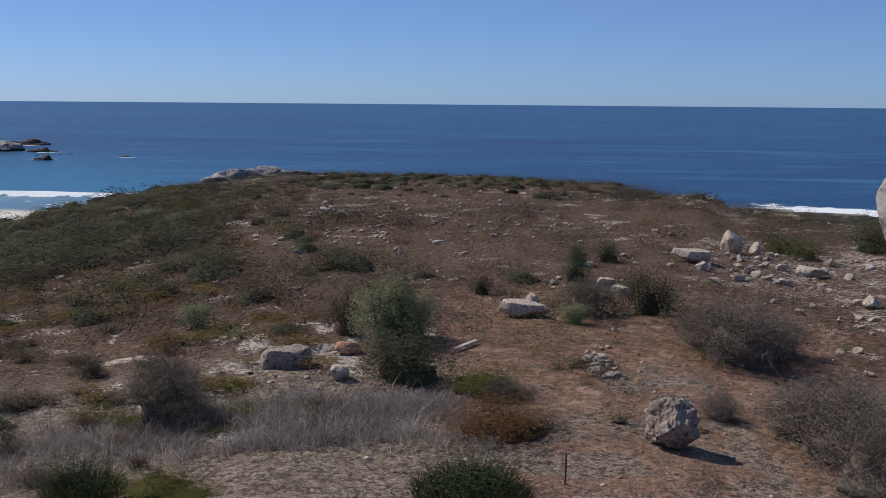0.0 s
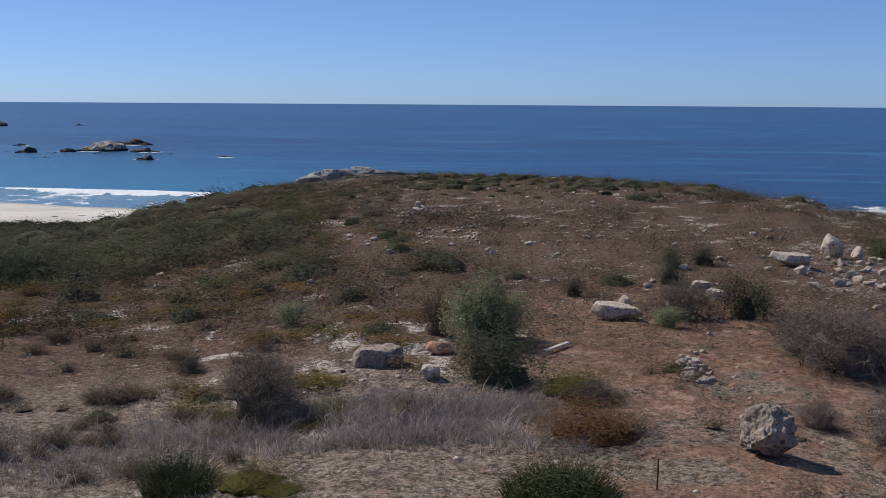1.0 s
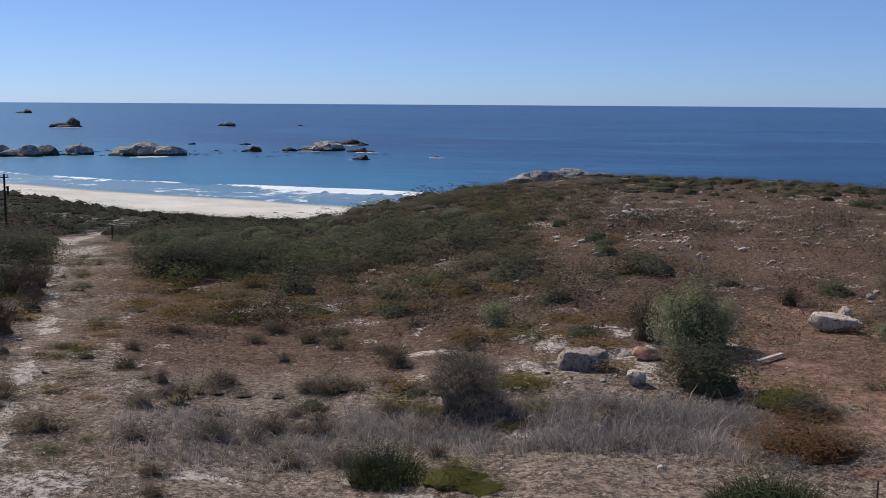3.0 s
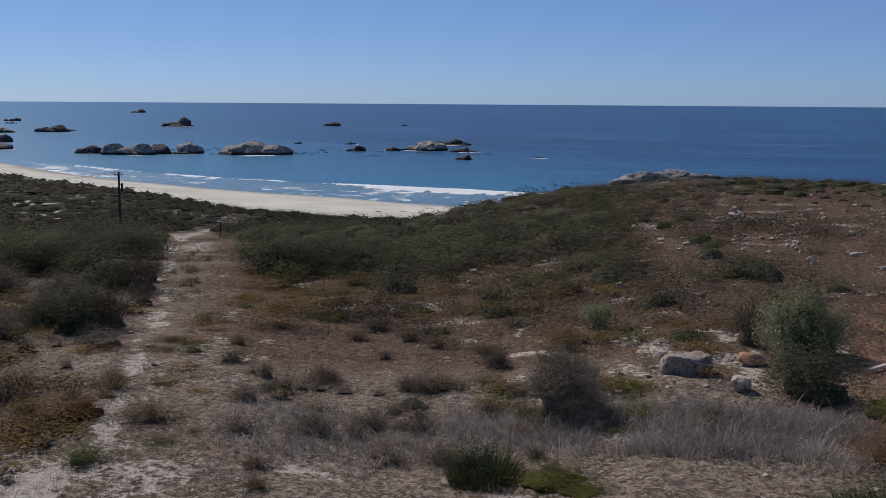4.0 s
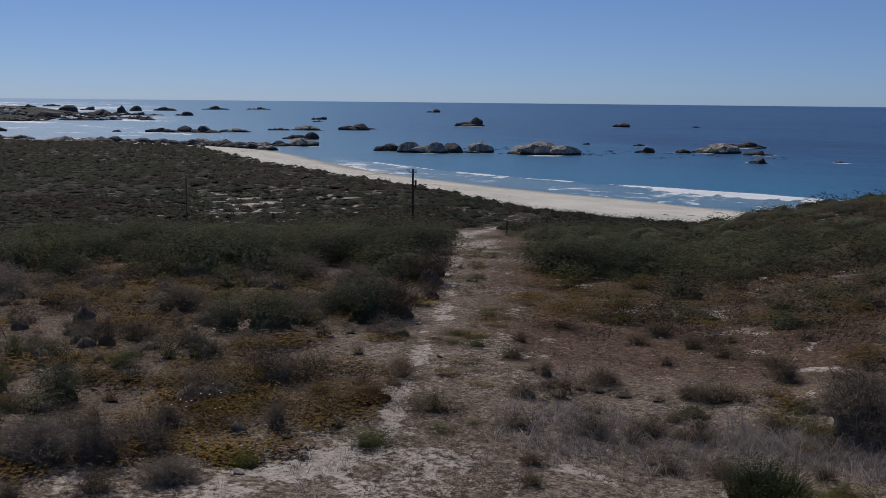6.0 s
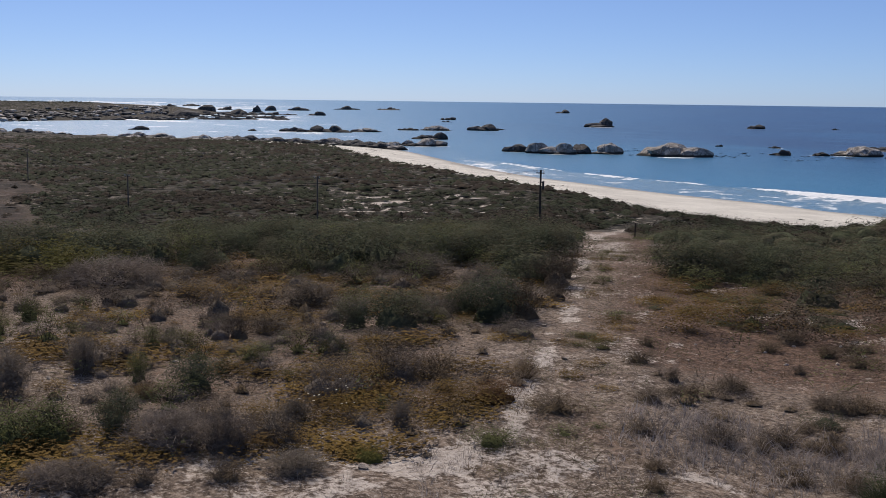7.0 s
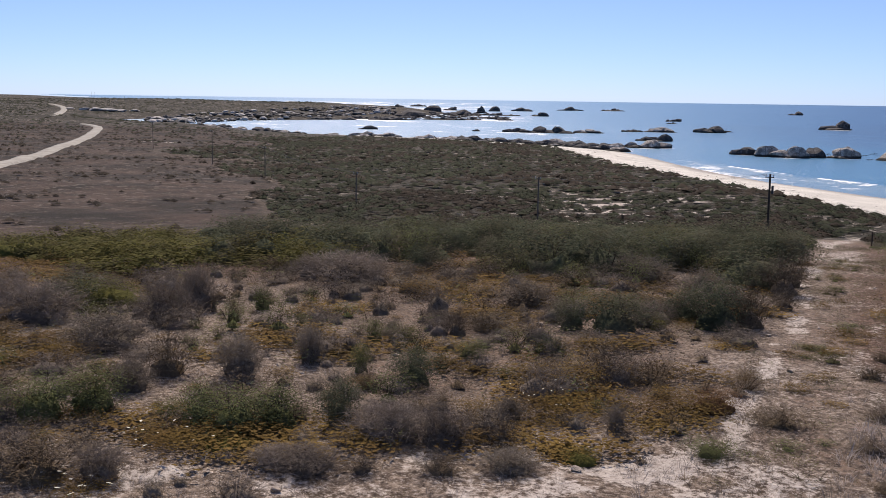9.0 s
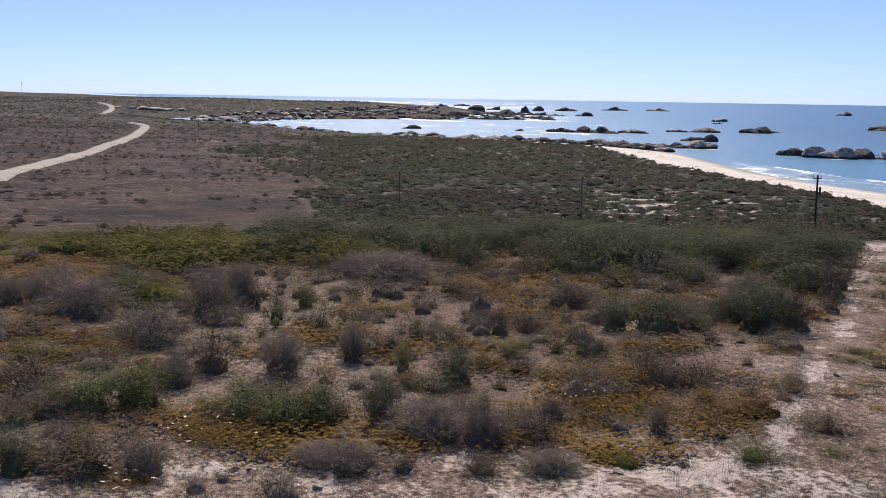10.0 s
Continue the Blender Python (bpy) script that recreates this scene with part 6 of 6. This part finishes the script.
# dead sticks and litter on the ground
STICKS = variants(lambda q: blades(q, 11, 0.14, 0.4, 0.012, 2.6), 6, 580)
x, y, d, b = lay(11.5, 34, -24, 84, 2600, r)
stuff("plant_litter", STICKS, x, y, 0.3 + 0.5 * r.rand(len(x)), M_TWIG, "dead twigs lying on the ground", "litter", r)
x, y, d, b = lay(11.5, 20, 33, 80, 1700, r)
stuff("grey_litter", STICKS, x, y, 0.2 + 0.4 * r.rand(len(x)), M_TWIG_PURPLE, "grey dead twigs lying on pale sand", "litter", r, np.full(len(x), 0.5))
PEBBLES = [shape_arrays(rock_shape(600 + k, (1, 0.8, 0.6), 1, 0.2)) for k in range(3)]
x, y, d, b = lay(11.5, 44, -24, 84, 3600, r)
m = (b < 16) | (value_noise(x, y, 4, 2, 1.8) > 0.5)
stuff("pebbles", PEBBLES, x[m], y[m], 0.03 + 0.13 * r.rand(m.sum()) ** 3, M_LIME_ROCK, "pale pebbles strewn on the soil", "pebbles", r)

r_top = np.random.RandomState(91)
x, y, d, b = lay(24, 66, -22, 20, 2600, r_top)
m = (0.6 * value_noise(x, y, 6, 2, 2.8) + 0.4 * value_noise(x, y, 1.5, 2, 4.8) + 0.06 * smooth(2, -12, b) > 0.565)
stuff("hilltop_stones", RUBBLE, x[m], y[m], 0.09 + 0.26 * r_top.rand(m.sum()) ** 2.5, M_LIME_ROCK, "small pale stones strewn over the hilltop heath", "stones", r_top, np.full(m.sum(), 0.8))

x, y, d, b = lay(11.5, 21, 32, 76, 3600, r)
m = value_noise(x, y, 1.8, 3, 6.9) > 0.42
stuff("gravel", PEBBLES, x[m], y[m], 0.03 + 0.10 * r.rand(m.sum()) ** 2.5, M_LIME_ROCK, "pale crumbly gravel on the sand", "gravel", r, np.full(m.sum(), 0.6))

x, y, d, b = lay(12, 30, -24, 33, 4200, r)
m = value_noise(x, y, 1.8, 3, 7.9) > 0.45
stuff("gravel", PEBBLES, x[m], y[m], 0.025 + 0.08 * r.rand(m.sum()) ** 2.5, M_LIME_ROCK, "pale crumbly gravel on brown soil", "gravel", r, np.full(m.sum(), 0.6))

x, y, d, b = lay(12, 34, -24, 5, 4600, r)
m = value_noise(x, y, 2.2, 3, 5.9) > 0.44
stuff("soil_clods", PEBBLES, x[m], y[m], 0.03 + 0.13 * r.rand(m.sum()) ** 2.2, M_CLOD, "crumbly clods of red soil", "soil", r, np.full(m.sum(), 0.7))

x, y, d, b = lay(12, 31, -24, 6, 1500, r)
m = value_noise(x, y, 2.0, 3, 7.1) > 0.46
half = r.rand(m.sum()) < 0.55
tx, ty, tw = x[m], y[m], 0.15 + 0.3 * r.rand(m.sum())
stuff("soil_weeds", TUFTS, tx[half], ty[half], tw[half], M_TWIG, "small dead weeds on the red soil", "weeds", r, 0.4 + 0.3 * r.rand(half.sum()))
stuff("soil_weeds", TUFTS, tx[~half], ty[~half], tw[~half], M_OLIVE, "small olive weeds on the red soil", "weeds", r, 0.35 + 0.2 * r.rand((~half).sum()))

# scrub of the dunes and the plain
CLUMP = variants(lambda q: both(mound(q, 0.48, 0.8, 1), leaves(q, 44, 0.58, 1.0, 0.08, 9, 0.6, 0.0)), 6, 620)
FAR_CLUMP = variants(lambda q: both(mound(q, 0.5, 0.85, 1), leaves(q, 9, 0.58, 1.0, 0.10, 7, 0.6, 0.0)), 6, 630)
for near, far, count, small, large, shapes in [(88, 220, 9200, 1.1, 2.0, CLUMP), (220, 580, 27000, 1.7, 2.2, FAR_CLUMP)]:
    x, y, d, b = lay(near, far, 14, 68, count, r)
    z = ground_zones(x, y)
    m = (to_shore(x, y) > beach_width(x, y) + 2) & (z["sand"] < 0.35) & (z["plain"] < 0.5) & off_track(x, y, 0.3) & (np.abs(trail_offset(x, y, PATH)[0]) > 1.4)
    m &= (value_noise(x, y, 12, 2, 2.9) + 0.2 > r.rand(len(x)) * 0.9) & (value_noise(x, y, 5, 2, 6.7) > 0.28)
    tint = value_noise(x, y, 22, 3, 7.3) + 0.15 * r.randn(len(x)) > 0.58
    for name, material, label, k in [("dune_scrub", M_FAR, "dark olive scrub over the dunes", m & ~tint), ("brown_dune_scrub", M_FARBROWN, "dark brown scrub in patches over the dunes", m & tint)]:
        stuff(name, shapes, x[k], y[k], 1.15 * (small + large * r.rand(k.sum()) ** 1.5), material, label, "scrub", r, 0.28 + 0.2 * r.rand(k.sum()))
x, y, d, b = lay(92, 700, 52, 84, 7000, r)
z = ground_zones(x, y)
m = (to_shore(x, y) > 12) & (z["plain"] > 0.4) & (value_noise(x, y, 22, 3, 4.9) > 0.45)
road_x, road_y = rv[3::7, 0], rv[3::7, 1]  # the middle of the strip
clear = np.array([np.min(np.hypot(road_x - a, road_y - c)) > 6 for a, c in zip(x, y)])
m &= clear
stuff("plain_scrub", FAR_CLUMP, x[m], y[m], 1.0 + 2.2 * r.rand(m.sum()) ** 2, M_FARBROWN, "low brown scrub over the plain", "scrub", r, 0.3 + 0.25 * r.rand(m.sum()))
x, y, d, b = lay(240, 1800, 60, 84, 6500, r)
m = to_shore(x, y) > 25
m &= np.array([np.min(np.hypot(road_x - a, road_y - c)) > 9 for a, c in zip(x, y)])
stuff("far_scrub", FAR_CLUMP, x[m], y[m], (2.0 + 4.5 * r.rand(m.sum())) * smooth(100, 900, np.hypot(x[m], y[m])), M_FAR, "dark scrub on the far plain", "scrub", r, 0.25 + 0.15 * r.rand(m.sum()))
# kelp that floats round the humps off the cove
KELP = variants(lambda q: leaves(q, 9, 0.55, 0.5, 0.4, 4, 0.5), 4, 650)
x, y, d, b = lay(500, 600, 18.5, 39, 2600, r)
m = (value_noise(x * 0.5, y, 9, 3, 2.6) > 0.54) & (np.exp(-((d - 535 - 25 * np.sin(b)) / 26) ** 2) * np.maximum(np.exp(-((b - 26.4) / 2.6) ** 2), 0.3) > r.rand(len(x)))
v, f, tone = joined(KELP, x[m], y[m], np.full(m.sum(), SEA + 0.05), 1.0 + 2.0 * r.rand(m.sum()), r.rand(m.sum()) * 6.28, r, 0.12 + 0.15 * r.rand(m.sum()))
tagged(new("kelp", mesh_of("kelp", v, f, M_BARK, True, tone=tone * 0)), "dark kelp fronds floating among the rocks", "kelp", kind="stuff")
# wrack left on the sand
WRACK = variants(lambda q: leaves(q, 12, 0.5, 0.4, 0.5, 4, 0.4), 3, 640)
x, y, d, b = lay(190, 560, 17, 52, 1500, r)
s = to_shore(x, y)
line = np.exp(-((s - 0.55 * beach_width(x, y) - 10 * (value_noise(x, y, 40, 2, 5.5) - 0.5)) / 4) ** 2)
m = (s > 10) & (s < beach_width(x, y)) & (line + 0.06 > r.rand(len(x)))
stuff("beach_wrack", WRACK, x[m], y[m], 0.5 + 1.6 * r.rand(m.sum()), M_BARK, "dark seaweed wrack left on the sand", "seaweed", r, 0.15 + 0.1 * r.rand(m.sum()))


# rounded bushes that stand up out of the belt along the brow, and low plants in the middle of the track
r_belt = np.random.RandomState(77)
x, y, d, b = lay(35, 50, 38, 56, 115, r_belt)
domes = []
for a, c, q in zip(x, y, r_belt.rand(len(x))):
    wide = 1.5 + 1.3 * r_belt.rand()
    if not off_track(a, c, 1.6) or any((a - e) ** 2 + (c - g) ** 2 < (0.5 * (wide + f)) ** 2 for e, g, f in domes):
        continue
    domes.append((a, c, wide))
    (GREEN if q < 0.6 else OLIVE).set(a, c, wide, min(wide * (0.50 + 0.14 * r_belt.rand()), 1.4), q * 3600 % 360, int(q * 1000), light=False)
for k in range(46):
    u = r_belt.rand()
    i = 1 + int(3 * u ** 0.7)
    (ax, ay), (bx, by) = TRAIL[i], TRAIL[i + 1]
    v = r_belt.rand()
    a, c = ax + (bx - ax) * v + 0.35 * r_belt.randn(), ay + (by - ay) * v + 0.25 * r_belt.randn()
    (OLIVE if k % 2 else MAT).set(a, c, 0.3 + 0.5 * r_belt.rand(), 0.1 + 0.16 * r_belt.rand(), k * 61.0, k)

# ---- poles, stakes and the plank ----
def rod(bm, a, b, r0, r1, sides=8):
    """A tapered round bar between two points."""
    a, b = Vector(a), Vector(b)
    q = (b - a).to_track_quat("Z", "Y").to_matrix().to_4x4()
    bmesh.ops.create_cone(bm, cap_ends=True, segments=sides, radius1=r0, radius2=r1, depth=(b - a).length, matrix=Matrix.Translation((a + b) / 2) @ q)


def slab(bm, size, at, turn=None):
    m = Matrix.Translation(at) @ (turn or Matrix()) @ Matrix.Diagonal((*size, 1))
    g = bmesh.ops.create_cube(bm, size=1.0, matrix=m)
    edges = list({e for v in g["verts"] for e in v.link_edges})
    bmesh.ops.bevel(bm, geom=edges, offset=min(size) * 0.12, segments=1, affect="EDGES")


def utility_pole(x, y, top, turn, box=False):
    base = float(land(x, y)) - 0.6
    ob = new("utility_pole")
    ob.empty_display_size = 0.3
    ob.matrix_world = pose(x, y, base, 0, 0, turn)
    h = top - base
    bm = bmesh.new()
    rod(bm, (0, 0, 0), (0, 0, h), 0.14 if box else 0.11, 0.11 if box else 0.08, 12)
    part("shaft", bm, M_POLE if box else M_OLD_POLE, ob)
    bm = bmesh.new()
    slab(bm, (1.0, 0.09, 0.11), (0, -0.15, h - 0.35))
    part("crossarm", bm, M_POLE if box else M_OLD_POLE, ob)
    for dx in (-0.42, 0.42):
        bm = bmesh.new()
        rod(bm, (dx, -0.15, h - 0.29), (dx, -0.15, h - 0.15), 0.03, 0.03)
        rod(bm, (dx, -0.15, h - 0.17), (dx, -0.15, h - 0.02), 0.075, 0.05)
        part("insulator", bm, M_CERAMIC, ob, "pale ceramic insulator")
    if box:
        bm = bmesh.new()
        slab(bm, (0.22, 0.2, 0.95), (0.36, -0.1, h - 1.75))
        slab(bm, (0.3, 0.06, 0.06), (0.2, -0.1, h - 1.45))
        part("switch_box", bm, M_DARK, ob, "dark metal switch box")
    tagged(ob, "dark wooden utility pole with a crossarm and a switch box" if box else "thin weathered wooden utility pole with a crossarm", "utility pole", "line of poles across the dunes")
    return ob


POLES = [(37.42, 128.0, -3.58, True), (49.0, 160, -4.02, False), (58.47, 190, -3.92, False), (63.14, 262, -2.66, False), (65.78, 330, -1.85, False), (68.68, 420, -1.45, False), (77.0, 820, 0.33, False)]
tops = []
for bearing, distance, rise, box in POLES:
    x, y = polar(bearing, distance)
    top = EYE + distance * math.tan(radians(rise))
    utility_pole(x, y, top, 20, box)
    tops.append(Vector((x, y, top - 0.02)))
for bearing, distance, rise in [(71.55, 1600, 0.0), (71.4, 1600, -0.02), (70.0, 1555, -0.2)]:  # poles on the far rise
    x, y = polar(bearing, distance)
    utility_pole(x, y, EYE + distance * math.tan(radians(rise)), 20)


def sagging_wire(a, b, sag, radius):
    """A square tube that hangs between two points."""
    u = np.linspace(0, 1, 13)
    p = np.array(a)[None] * (1 - u[:, None]) + np.array(b)[None] * u[:, None]
    p[:, 2] -= 4 * sag * u * (1 - u)
    way = np.array(b - a)
    side = np.cross(way, (0, 0, 1))
    side = side / np.linalg.norm(side) * radius
    up = np.array((0, 0, radius))
    v = np.stack([p + side, p + up, p - side, p - up], 1).reshape(-1, 3)
    k = np.arange(12)[:, None] * 4
    n = np.arange(4)[None]
    f = np.stack([k + n, k + (n + 1) % 4, k + 4 + (n + 1) % 4, k + 4 + n], -1).reshape(-1, 4)
    return mesh_of("wire", v, f, M_DARK)


for a, b in zip(tops[:-2], tops[1:-1]):
    for side in (-0.42, 0.42):
        off = Vector((side * math.cos(radians(20)), side * math.sin(radians(20)), 0))
        tagged(new("wire", sagging_wire(a + off, b + off, 0.9, 0.012)), "thin dark wire strung between poles", "wire", "wires between the poles")


def stake(bearing, distance, height, radius, material, label):
    x, y = polar(bearing, distance)
    bm = bmesh.new()
    rod(bm, (0, 0, -0.1), (0.015 * height, 0, height), radius, radius * 0.85, 8)
    me = bpy.data.meshes.new("stake")
    bm.to_mesh(me)
    bm.free()
    me.materials.append(material)
    ob = new("stake", me)
    ob.matrix_world = pose(x, y, float(land(x, y)))
    tagged(ob, label, "stake")


stake(-6.67, 14.1, 0.42, 0.013, M_RUST, "thin rusty iron rod stuck in red soil")
stake(32.5, 76.0, 1.05, 0.045, M_POLE, "short dark post at the top of the track")
stake(61.0, 72.0, 1.4, 0.05, M_POLE, "weathered wooden post above the plain")

bm = bmesh.new()
slab(bm, (0.74, 0.085, 0.03), (0, 0, 0.035))
me = bpy.data.meshes.new("plank")
bm.to_mesh(me)
bm.free()
me.materials.append(M_PLANK)
plank = new("plank", me)
px, py = polar(-1.24, 21.7)
plank.matrix_world = pose(px, py, float(land(px, py)) + 0.04, 3, -4, 52)
tagged(plank, "bleached wooden plank lying on the soil", "plank")
